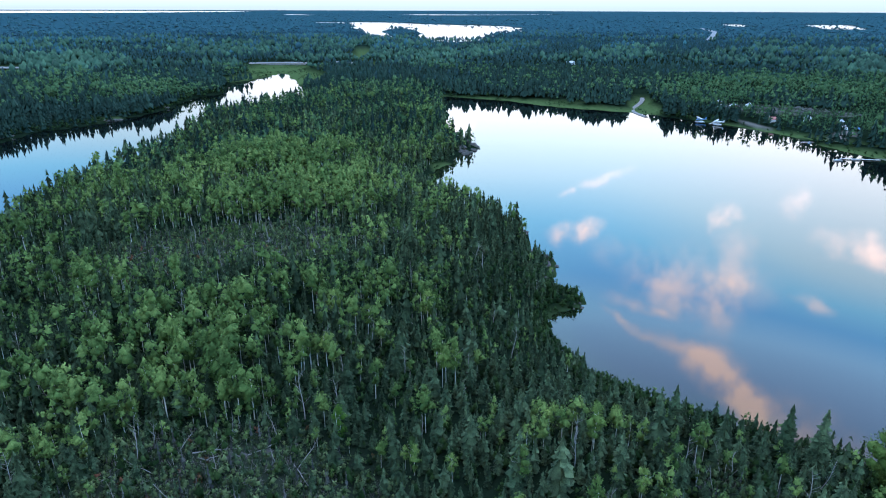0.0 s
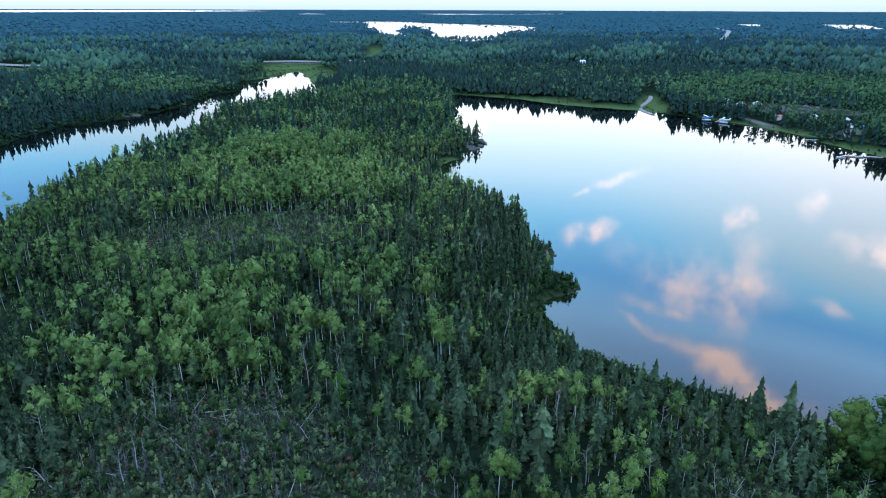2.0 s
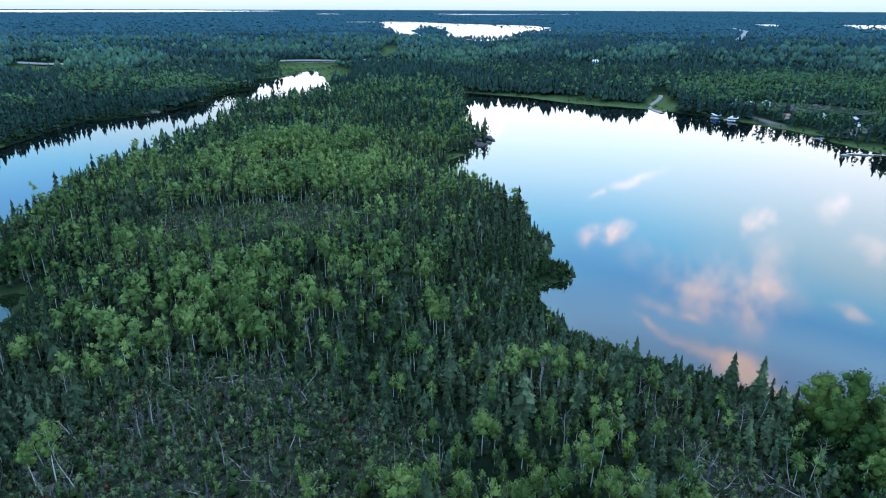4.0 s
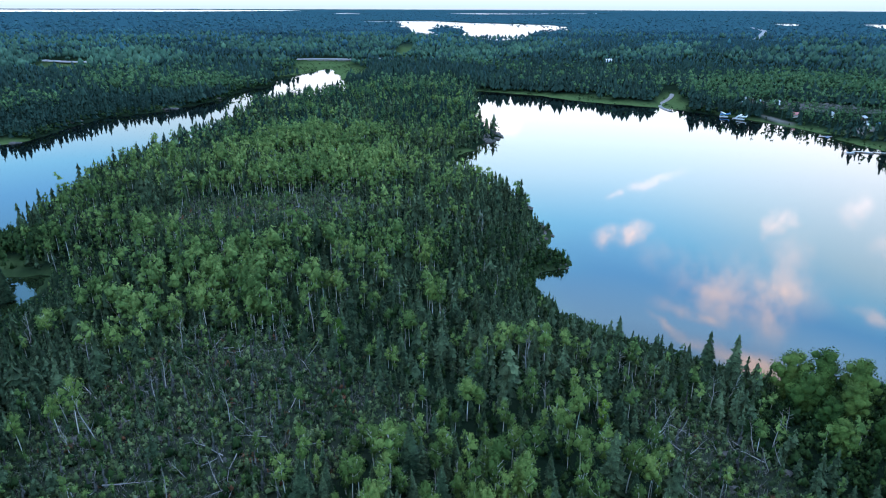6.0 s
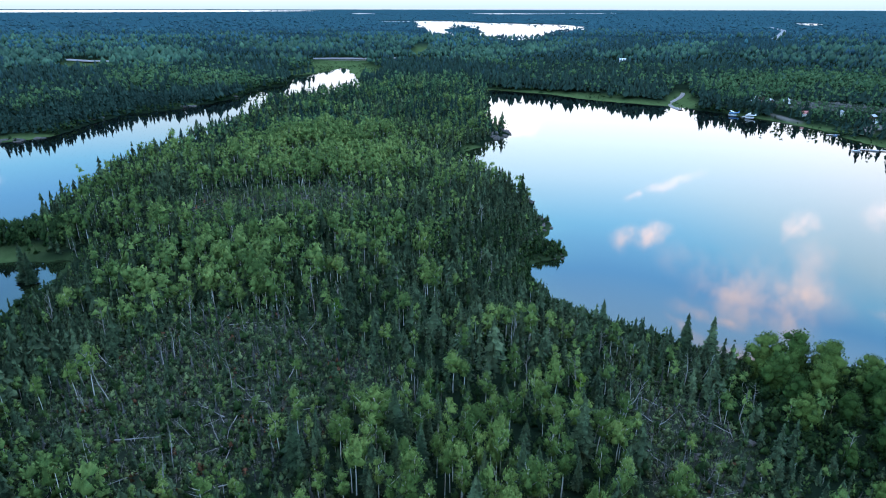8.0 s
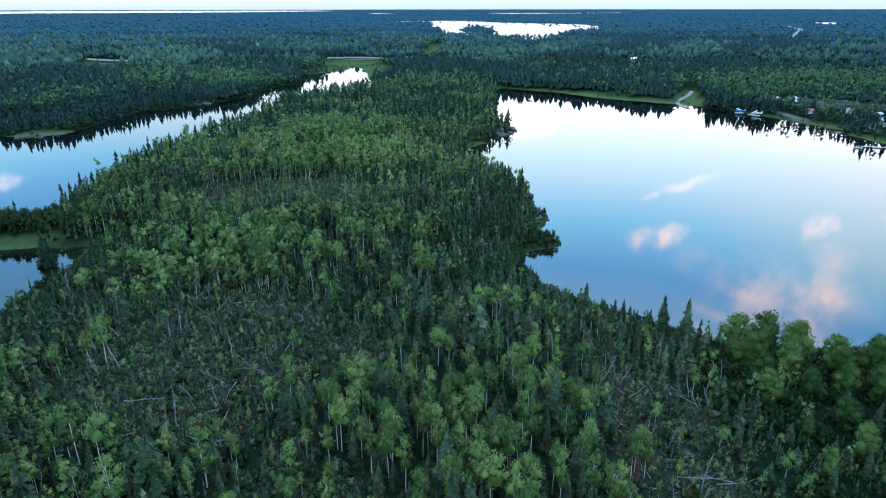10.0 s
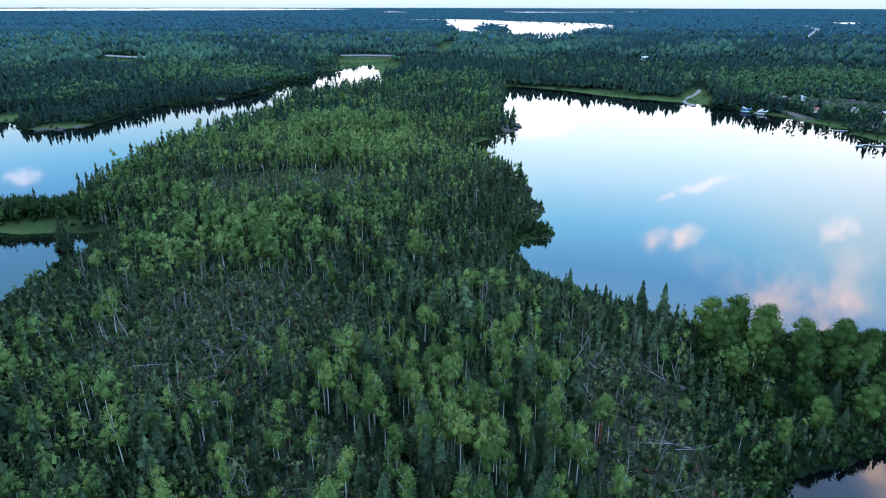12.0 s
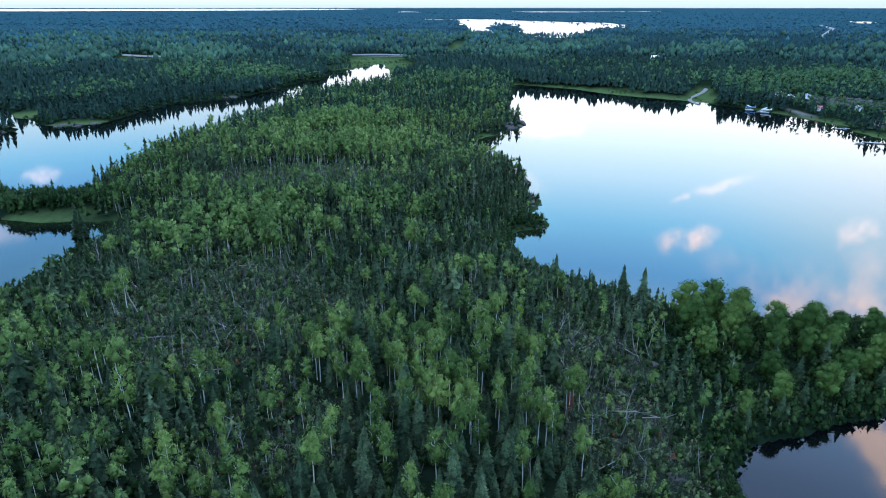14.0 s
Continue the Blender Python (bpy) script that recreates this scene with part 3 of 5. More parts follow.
def scatter(x0, x1, y0, y1, step):
    gx, gy = np.meshgrid(np.arange(x0, x1, step), np.arange(y0, y1, step))
    x = gx.ravel() + rng.uniform(-0.48, 0.48, gx.size) * step
    y = gy.ravel() + rng.uniform(-0.48, 0.48, gx.size) * step
    return x, y


def wedge(r0, r1, step, a0=-26, a1=76):
    """Spots ahead between two distances; the step grows with the distance when it is below 0."""
    xs, ys, r = [], [], r0
    while r < r1:
        st = step if step > 0 else -step * r
        n = max(1, int(radians(a1 - a0) * r / st))
        a = np.radians(a0 + (a1 - a0) * (np.arange(n) + rng.uniform(0, 1, n)) / n)
        q = r + rng.uniform(-0.5, 0.5, n) * st
        xs.append(CENTRE[0] + q * np.sin(a)), ys.append(CENTRE[1] + q * np.cos(a))
        r += st
    return np.concatenate(xs), np.concatenate(ys)


def isthmus(x, y):
    """Where round broadleaf trees stand between the pond and the lake."""
    return blob(x, y, 142, 13, 42, 17, -22)


def grove(x, y):
    """Where aspens lead."""
    return np.clip(blob(x, y, 45, 12, 32, 24) + blob(x, y, 28, 138, 40, 24) + blob(x, y, 75, 280, 40, 70, -20), 0, 1)


def yards(x, y):
    """Open ground round the cabins, docks and the far house."""
    return blob(x, y, 470, 345, 16, 5, 60) + blob(x, y, 452, 297, 7, 4, 0) + blob(x, y, 505, 320, 50, 23, -55) + blob(x, y, 640, 745, 30, 22, 30) + blob(x, y, 480, 262, 6, 5, 40)


def spit(x, y):
    return blob(x, y, -68, 216, 30, 14, -10)


def plant(x, y, keep=1.0, margin=1.2):
    """Drops spots on water, meadow, roads and clearings; gives place, ground, scale, share of conifers and openness."""
    sd = shore(x, y)
    far = np.hypot(x, y + 40)
    open_ = clearing(x, y)
    ok = (sd > margin) & (meadow(x, y, sd) < 0.25) & ~((x > 66) & (y < -11) & (y > -90)) & (rng.rand(len(x)) < keep * (1 - 0.66 * open_) * (1 - 0.34 * blob(x, y, 50, 18, 42, 36)) * (gravel(x, y) < 0.2) * (yards(x, y) < 0.5) * np.where(isthmus(x, y) > 0.2, 0.1, 1) * np.where(spit(x, y) > 0.2, 0.06, 1) * np.where(blob(x, y, -56, 170, 18, 30) > 0.2, 0.3, 1)) & ~on_road(x, y)
    x, y, sd, open_, far = x[ok], y[ok], sd[ok], open_[ok], far[ok]
    conifer = np.clip(0.70 + 0.4 * (vnoise(x, y, 38, 11) - 0.5) + 0.7 * (vnoise(x, y, 9, 12) - 0.5) + 0.12 * np.exp(-sd / 14) - 0.12 * grove(x, y) - 0.1 * blob(x, y, 52, 205, 50, 60, -10) - 0.16 * np.clip((y - 230) / 100, 0, 1) * (y < 505 + 1.3 * x) * (x < 330) + 0.2 * blob(x, y, 84, 80, 30, 60, 15) + 0.18 * blob(x, y, 118, 190, 34, 70, -12) + 0.16 * blob(x, y, -22, 112, 26, 30) + np.clip((far - 330) / 900, 0, 0.06), 0.03, 0.97)
    big = np.clip((far - 350) / 300, 0, 1) * ((x > 330) | (y > 640) | (y > 505 + 1.3 * x))
    conifer = conifer + big * (-0.36 + np.where(x > 300, 1.2, 0.7) * np.exp(-sd / 36) + 2.6 * (vnoise(x, y, 110, 21) - 0.5) + 1.7 * (vnoise(x, y, 420, 22) - 0.5))
    conifer = np.where(isthmus(x, y) > 0.3, 0.12, conifer)
    wx, wy, rise, s = warp(x, y)
    return dict(x=x, y=y, sd=sd, open=open_, conifer=rng.rand(len(x)) < conifer, pos=np.stack([wx, wy, rise + (height(x, y, sd) - 0.15) * s], 1), s=s)


ROADS = [([(-115, 1096), (-50, 1068)], 9.0), ([(236, 1000), (315, 960)], 9.0), ([(356, 960), (402, 939)], 9.0), ([(1392, 1122), (1680, 1340), (1958, 1556), (2300, 1900)], 12.0),
         ([(402, 372), (408, 390), (414, 405), (432, 418), (462, 428), (474, 447), (490, 468), (530, 480)], 3.6)]


def on_road(x, y, extra=4.0):
    hit = np.zeros(np.shape(x), dtype=bool)
    for line, wide in ROADS:
        for (ax, ay), (bx, by) in zip(line, line[1:]):
            ux, uy = bx - ax, by - ay
            k = np.clip(((x - ax) * ux + (y - ay) * uy) / (ux * ux + uy * uy), 0, 1)
            hit |= np.hypot(x - ax - k * ux, y - ay - k * uy) < wide / 2 + extra
    return hit


def sizes(p, kind):
    """Tree heights: lower in the clearings, tall aspens on the ridge."""
    n = len(p["x"])
    v = vnoise(p["x"], p["y"], 26, 15)
    if kind == "spruce":
        h = 2.2 + 2.6 * v + rng.gamma(1.1, 1.8, n) + 1.2 * np.exp(-p["sd"] / 12)
    else:
        h = 3.1 + 3.8 * v + rng.gamma(1.8, 1.45, n) + 3.4 * grove(p["x"], p["y"])
    tall = 1 + 0.28 * np.clip((np.hypot(p["x"], p["y"] + 40) - 330) / 120, 0, 1) * ((p["x"] > 330) | (p["y"] > 640) | (p["y"] > 505 + 1.3 * p["x"]))
    far_bank = tall > 1.0
    h = h + far_bank * (kind == "spruce") * np.where(p["x"] > 300, 3.5, 1.2) * np.exp(-p["sd"] / 45) - far_bank * (kind != "spruce") * (1.2 - 2.2 * np.exp(-p["sd"] / 45))
    # the wood runs out into low growth along the near lake shore
    tall = tall * np.where((p["x"] > 55) & (p["y"] < 175) & (p["y"] > -20), np.clip(0.42 + p["sd"] / 42, 0.42, 1), 1)
    tall = tall * np.where((p["x"] < 0) & (p["y"] > 95) & (p["y"] < 195), np.clip(0.3 + p["sd"] / 42, 0.3, 1), 1)
    tall = tall * np.where((p["x"] > 122) & (p["y"] > 228) & (p["y"] < 300), 0.68, 1)
    # tall spruces along the channel
    west = ~far_bank & (p["y"] > 225) & (p["x"] < np.where(p["y"] > 360, 190, 45))
    h = h + west * (kind == "spruce") * np.where(p["y"] > 360, 4.0, 2.4) * np.exp(-p["sd"] / 14)
    return np.clip(h * (1 - 0.5 * p["open"]) * tall, 1.6, 13.0 * tall)


def pick(p, mask):
    return {k: v[mask] for k, v in p.items()}


def tree_items(p, spruces, aspens, wide=1.0, leaf=0, odd=0.65):
    """Shape lists for the spots of p, drawn by chance from the given shapes."""
    out_s, out_a = [], []
    for kind, shapes, out in (("spruce", spruces, out_s), ("aspen", aspens, out_a)):
        q = pick(p, p["conifer"] == (kind == "spruce"))
        n = len(q["x"])
        h = sizes(q, kind) * q["s"]
        w = wide * h * (rng.uniform(1.05, 1.5, n) if kind == "spruce" else rng.uniform(0.75, 1.2, n))
        turn, tint, which = rng.rand(n) * 6.3, np.clip(0.55 * vnoise(q["x"], q["y"], 20, 17) + 0.4 * vnoise(q["x"], q["y"], 150, 18) + odd * (rng.rand(n) - 0.5) + 0.03, 0, 1), rng.randint(len(shapes), size=n)
        for k, (crown, stem) in enumerate(shapes):
            m = which == k
            out.append((crown, leaf, q["pos"][m], h[m], w[m], turn[m], tint[m]))
            if stem is not None:
                out.append((stem, 1, q["pos"][m], h[m], h[m], turn[m], tint[m]))
    return out_s, out_a


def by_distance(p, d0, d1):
    """Splits spots by chance into a clear and a haze-tinted stand, the haze painted in the leaf colour leading further
    off.
    """
    hazed = rng.rand(len(p["x"])) < np.clip((np.hypot(p["x"], p["y"] + 40) + 220 * (vnoise(p["x"], p["y"], 90, 41) - 0.5) - d0) / (d1 - d0), 0, 1)
    return pick(p, ~hazed), pick(p, hazed)


near = plant(*scatter(-110, 240, -70, 330, 2.45))
tip = plant(*scatter(-110, 330, 330, 640, 3.7))
tip = pick(tip, tip["y"] < 505 + 1.3 * tip["x"])
order = np.hypot(near["x"] - 30, (near["y"] - 25) * 0.8)
first = np.zeros(len(order), dtype=bool)
for kind in (True, False):
    idx = np.nonzero((near["conifer"] == kind) & (near["open"] < 2))[0]
    first[idx[np.argsort(order[idx])[:300]]] = True
singles, near = pick(near, first), pick(near, ~first)
mid = plant(*wedge(370, 950, 4.8))
ok = ~((mid["x"] > -110) & (mid["x"] < np.where(mid["y"] < 330, 240, 330)) & (mid["y"] < 640) & (mid["y"] < 505 + 1.3 * mid["x"]))
mid = pick(mid, ok)
fx, fy = wedge(950, 1500, 7.6)
gx, gy = wedge(1500, 2300, 10.6)
far = plant(np.concatenate([fx, gx]), np.concatenate([fy, gy]), margin=4)
last = plant(*wedge(2300, 21000, -0.0155), margin=5)
aside = plant(*wedge(30, 260, 8, 78, 330))
aside = pick(aside, (aside["x"] < -112) | (aside["x"] > 242) | (aside["y"] < -72))

close = np.hypot(near["x"] - 22, near["y"] - 38) < 82
back, near = pick(near, ~close), pick(near, close)
FORMS = ((0.24, 0.165), (0.56, 0.195), (0.34, 0.18), (0.10, 0.16), (0.48, 0.195))
S_MID = [(spruce_shape(i, 13, 8, 1, 0.35), None) for i in range(5)]
A_MID = [(leaf_shape(i, 135, 0.026, 8, *f), stem_shape(i, 3, 3, 0.011, 0.8) if f[0] > 0.2 else None) for i, f in enumerate(FORMS)]
S_BACK = [(spruce_shape(i, 7, 6, 1, 0.35), None) for i in range(5)]
A_BACK = [(leaf_shape(i, 48, 0.032, 5, *f), stem_shape(i, 2, 3, 0.013, 0.6) if f[0] > 0.25 else None) for i, f in enumerate(FORMS)]
S_TIP = [(spruce_shape(i + 5, 4, 5), None) for i in range(4)]
A_TIP = [(leaf_shape(i + 5, 15, 0.046, 4, *f, 4, 1, 0.85), None) for i, f in enumerate(FORMS)]
S_FAR = [(cone_shape(i + 9, 4, 2, 1.1), None) for i in range(4)]
A_FAR = [(leaf_shape(i + 9, 5, 0.075, 2, 0.15, 0.2, 4, 1, 0.95), None) for i in range(5)]
A_OUTER = [(leaf_shape(i + 29, 0, 0.05, 1, 0.1, 0.26, 4, 2, 1.0), None) for i in range(5)]
S_LAST = [(cone_shape(i + 19, 4, 1, 1.25), None) for i in range(4)]
A_LAST = [(leaf_shape(i + 39, 0, 0.05, 1, 0.1, 0.25, 4, 1, 1.0), None) for i in range(4)]
sp, asp = tree_items(near, S_MID, A_MID)
s1, a1 = tree_items(back, S_BACK, A_BACK)
# tip trees go over to the faintly haze-tinted colours further out
tip_clear, tip_hazed = by_distance(tip, 280, 720)
s5, a5 = tree_items(tip_clear, S_TIP, A_TIP, wide=1.15)
s6, a6 = tree_items(tip_hazed, S_TIP, A_TIP, wide=1.15, leaf=2)
tagged(gather("spruce_wood", sp + s1 + s5 + s6, [M_NEEDLE_FAR, M_DARKBARK, M_NEEDLE_THINHAZE]), "dense dark spruces on the wooded point", "trees", kind="stuff")
tagged(gather("aspen_wood", asp + a1 + a5 + a6, [M_LEAF_FAR, M_BARK, M_LEAF_THINHAZE]), "light green aspens with pale trunks on the wooded point", "trees", kind="stuff")

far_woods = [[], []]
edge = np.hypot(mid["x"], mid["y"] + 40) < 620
# slots step up the haze painted into the foliage colour with distance
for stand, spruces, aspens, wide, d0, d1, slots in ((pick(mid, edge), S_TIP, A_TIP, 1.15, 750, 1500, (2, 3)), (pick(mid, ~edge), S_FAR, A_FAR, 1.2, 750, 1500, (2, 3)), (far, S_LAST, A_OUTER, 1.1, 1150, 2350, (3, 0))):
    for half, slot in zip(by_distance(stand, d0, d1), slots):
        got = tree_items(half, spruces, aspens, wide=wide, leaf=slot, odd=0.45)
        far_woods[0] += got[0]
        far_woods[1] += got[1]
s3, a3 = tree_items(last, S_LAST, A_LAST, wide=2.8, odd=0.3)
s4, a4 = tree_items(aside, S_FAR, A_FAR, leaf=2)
tagged(gather("far_spruces", far_woods[0] + s3 + s4, [M_NEEDLE_HAZY, M_DARKBARK, M_NEEDLE_THINHAZE, M_NEEDLE_HALFHAZE]), "far spruce forest reaching to the horizon", "forest", kind="stuff")
tagged(gather("far_broadleaf_trees", far_woods[1] + a3 + a4, [M_LEAF_HAZY, M_BARK, M_LEAF_THINHAZE, M_LEAF_HALFHAZE]), "far green broadleaf woods between the lakes", "forest", kind="stuff")


# ---- single trees ----
def as_mesh(name, shape, mat):
    me = grid_mesh(name, *shape)
    me.materials.append(mat)
    return me


def tree(name, crown, stem, m, label, category, group=""):
    """One tree: an empty at its foot with trunk and crown."""
    ob = tagged(new(name), label, category, group)
    ob.empty_display_size = 0.5
    for part_name, me in (("trunk", stem), ("crown", crown)):
        c = new(part_name, me)
        c.parent = ob
    ob.matrix_basis = m
    return ob


S_NEAR = [(as_mesh("crown", spruce_shape(40 + i, 24, 12, 2), M_NEEDLE), as_mesh("trunk", stem_shape(40 + i, 4, 5, 0.013, 0.95), M_DARKBARK)) for i in range(5)]
A_NEAR = [(as_mesh("crown", leaf_shape(40 + i, 540, 0.0158, 14, low, wide * 1.05, 5, 1, 0.74), M_LEAF), as_mesh("trunk", stem_shape(40 + i, 7, 5, 0.011, 0.92, 0.03, 7, low), M_BARK))
          for i, (low, wide) in enumerate(((0.50, 0.16), (0.30, 0.14), (0.56, 0.18), (0.40, 0.155), (0.15, 0.14), (0.46, 0.165)))]
for kind, shapes in (("spruce", S_NEAR), ("aspen", A_NEAR)):
    q = pick(singles, singles["conifer"] == (kind == "spruce"))
    hs = sizes(q, kind)
    models = []
    for k, (crown, stem) in enumerate(shapes):
        label = "dark green spruce with drooping boughs in the wood" if kind == "spruce" else "green aspen with a slender pale trunk in the wood"
        models.append((crown, stem, label))
    for i in range(len(hs)):
        form = rng.randint(len(models))
        if kind == "aspen" and grove(q["x"][i], q["y"][i]) > 0.4 and rng.rand() < 0.7:
            form = rng.choice((0, 2, 5))
        crown, stem, label = models[form]
        h, w = hs[i], hs[i] * (rng.uniform(0.9, 1.35) if kind == "spruce" else rng.uniform(0.75, 1.15) * (1 - 0.2 * float(grove(q["x"][i], q["y"][i]))))
        m = Matrix.Translation(q["pos"][i]) @ Matrix.Rotation(rng.rand() * 6.3, 4, "Z") @ Matrix.Diagonal((w, w, h, 1))
        tree(kind + "_tree", crown, stem, m, label, "tree", kind + "s of the near wood")



# round broadleaf trees between the pond and the lake
R_NEAR = [(as_mesh("crown", leaf_shape(150 + i, 2500, 0.0172, 28, 0.03, 0.3, 6, 2, 0.74), M_ROUND), as_mesh("trunk", stem_shape(150 + i, 6, 5, 0.02, 0.8, 0.03, 6, 0.3), M_DARKBARK)) for i in range(3)]
ROUND = [(113, 40, 11.5), (118, 36, 12.5), (122, 31, 11.5), (129, 27, 11.0), (133, 21, 10.5), (138, 17, 9.0), (147, 14, 8.0), (126, 15, 8.5), (119, 17, 8.5), (112, 11, 7.5), (135, 6, 10.5), (146, 5, 10.0),
         (155, 10, 7.5), (104, 22, 8.0), (108, 4, 8.0), (120, 3, 8.5), (98, 3, 6.5), (160, 17, 7.5), (128, 6, 10.5), (110, 34, 9.5), (116, 28, 9.0), (108, 28, 8.0), (124, 22, 9.0), (132, 14, 8.5), (141, 8, 11.0), (152, 19, 7.5), (168, 12, 7.0), (172, 4, 7.0), (162, 3, 7.5), (113, 20, 7.5), (140, 24, 8.5), (103, 12, 5.5)]
for k, (x, y, h) in enumerate(ROUND):
    crown, stem = R_NEAR[k % 3]
    if x > 126:
        h = min(h, 3.0 + 0.48 * float(shore(np.array([float(x)]), np.array([float(y)]))[0]))
    z = float(height(np.array([float(x)]), np.array([float(y)]))[0]) - 0.2
    m = Matrix.Translation((x, y, z)) @ Matrix.Rotation(k * 1.7, 4, "Z") @ Matrix.Diagonal((h, h, h, 1))
    tree("broadleaf_tree", crown, stem, m, "dense round-crowned broadleaf tree between pond and lake", "tree", "round trees by the pond")

# tall spruces along the near lake shore
for k, (x, y, top) in enumerate([(91.4, 68.7, 14.8), (105.9, 48.2, 16.7), (102.5, 52.5, 16.2), (97, 58, 12.0), (86, 79, 11.5), (95, 66, 10.5), (-47, 178, 13.0), (-45, 175, 11.0), (112, 2, 9.0), (124, 1.5, 9.5), (133, 1, 9.0), (141, 2, 10.0), (105, 1, 8.0), (97, 1.5, 7.0), (117, 8, 10.5), (128, 11, 11.0), (150, 4, 9.5)]):
    crown, stem = S_NEAR[k % 5]
    z = float(height(np.array([float(x)]), np.array([float(y)]))[0]) - 0.2
    h = top - z
    m = Matrix.Translation((x, y, z)) @ Matrix.Rotation(k * 2.1, 4, "Z") @ Matrix.Diagonal((h * 1.15, h * 1.15, h, 1))
    tree("spruce_tree", crown, stem, m, "tall dark spruce standing close to the water", "tree", "tall shore spruces")


# trees that stand out: tall aspens over the wood, a lime-green one, a maroon one, a brown dead spruce
for k, (x, y, top, form) in enumerate([(71, 69, 14.5, 2), (61, 30, 14.0, 0), (42, 39, 14.5, 2), (-29, 126, 13.5, 0), (3, 124, 13.5, 2), (29, 49, 14.0, 2), (35, 46, 14.0, 0), (46, 58, 14.0, 2), (52, 65, 14.5, 0), (56, 36, 14.0, 2),
                                       (33, 44, 13.0, 0), (63, 27, 13.0, 2), (44, 36, 13.0, 0), (38, 118, 14.0, 2), (35, 120, 13.5, 0), (32, 117, 13.0, 2), (52, 128, 14.0, 0), (15, 118, 13.5, 2), (18, 121, 13.0, 0)]):
    crown, stem = A_NEAR[form]
    z = float(height(np.array([float(x)]), np.array([float(y)]))[0]) - 0.2
    h = top - z * 0.6
    m = Matrix.Translation((x, y, z)) @ Matrix.Rotation(k * 1.3, 4, "Z") @ Matrix.Rotation(radians(rng.uniform(0, 4)), 4, "X") @ Matrix.Diagonal((h * 1.05, h * 1.05, h, 1))
    tree("aspen_tree", crown, stem, m, "tall aspen with long bare pale trunk and high crown", "tree", "tall aspens")
for k, (cx, cy) in enumerate([(46, 22), (34, 34), (58, 44), (24, 28), (40, 8), (62, 12), (28, 134), (48, 140), (70, 128), (12, 128), (60, 100), (-24, 80)]):
    for j in range(3):
        x, y, form = cx + rng.normal() * 2.6, cy + rng.normal() * 2.6, rng.choice((0, 2, 5))
        crown, stem = A_NEAR[form]
        z, h = float(height(np.array([x]), np.array([y]))[0]) - 0.2, rng.uniform(9.0, 12.5)
        w = h * rng.uniform(0.75, 0.95)
        m = Matrix.Translation((x, y, z)) @ Matrix.Rotation(rng.rand() * 6.3, 4, "Z") @ Matrix.Rotation(radians(abs(rng.normal() * 3)), 4, "X") @ Matrix.Diagonal((w, w, h, 1))
        tree("aspen_tree", crown, stem, m, "tall aspen with long bare pale trunk and high crown", "tree", "tall aspens")
for name, shape, mat, x, y, h, w, label in (("aspen_tree", leaf_shape(201, 600, 0.016, 12, 0.15, 0.16), M_LIME, 30.5, 91.5, 8.0, 9.0, "bright lime-green young aspen beside the cut-over"),
                                            ("aspen_tree", leaf_shape(204, 600, 0.016, 12, 0.1, 0.16), M_LIME, 68, 45, 7.0, 8.0, "bright lime-green young aspen beside the cut-over"),
                                            ("maple_tree", leaf_shape(202, 600, 0.018, 10, 0.1, 0.2), M_MAROON, 47, 148, 6.0, 6.5, "dark maroon-leaved young tree among aspens"),
                                            ("dead_spruce", spruce_shape(203, 20, 10, 2), M_BROWN, 64, 14, 6.5, 7.0, "reddish brown dead spruce with dry needles")):
    z = float(height(np.array([float(x)]), np.array([float(y)]))[0]) - 0.2
    m = Matrix.Translation((x, y, z)) @ Matrix.Diagonal((w, w, h, 1))
    tree(name, as_mesh("crown", shape, mat), A_NEAR[1][1] if name != "dead_spruce" else S_NEAR[0][1], m, label, "tree")


# ---- undergrowth, dead wood and stones ----
def part(name, bm, mat, parent, label=""):
    me = bpy.data.meshes.new(name)
    bm.to_mesh(me)
    bm.free()
    me.materials.append(mat)
    ob = new(name, me)
    ob.parent = parent
    return tagged(ob, label)


def spots(x, y, chance, dry=0.6):
    """Keeps spots on dry land by chance, with their ground."""
    sd = shore(x, y)
    ok = (sd > dry) & (rng.rand(len(x)) < chance(x, y, sd)) & ~on_road(x, y, 1.0)
    x, y, sd = x[ok], y[ok], sd[ok]
    return x, y, np.stack([x, y, np.maximum(height(x, y, sd), 0) - 0.1], 1)


def bush_items(x, y, pos, shapes, lo, hi, flat=1.0, mi=0):
    n, out = len(x), []
    h, turn = rng.uniform(lo, hi, n), rng.rand(n) * 6.3
    which, tint = rng.randint(len(shapes), size=n), rng.rand(n)
    for k, sh in enumerate(shapes):
        m = which == k
        out.append((sh, mi, pos[m], h[m], h[m] * flat, turn[m], tint[m]))
    return out


def twig_shape(seed, sticks):
    """A tangle of bare sticks 1 m high."""
    r = np.random.RandomState(seed)
    co, faces = [], []
    for k in range(sticks):
        a, lean = r.rand() * 6.3, r.uniform(0.1, 0.9)
        base = r.normal(size=2) * 0.22
        length, w = r.uniform(0.4, 1.0), 0.011
        tip = (base[0] + math.cos(a) * lean * length, base[1] + math.sin(a) * lean * length, length * (1.05 - lean * 0.75))
        i, px, py = len(co), -math.sin(a) * w, math.cos(a) * w
        co += [(base[0] - px, base[1] - py, 0), (base[0] + px, base[1] + py, 0), (tip[0] + px * 0.3, tip[1] + py * 0.3, tip[2]), (tip[0] - px * 0.3, tip[1] - py * 0.3, tip[2])]
        co += [(base[0], base[1], -w), (base[0], base[1], w), (tip[0], tip[1], tip[2] + w * 0.4), (tip[0], tip[1], tip[2] - w * 0.4)]
        faces += [(i, i + 1, i + 2, i + 3), (i + 4, i + 5, i + 6, i + 7)]
    co = np.array(co)
    return facing(co, faces, co * (1, 1, 0) + (0, 0, 0.6))


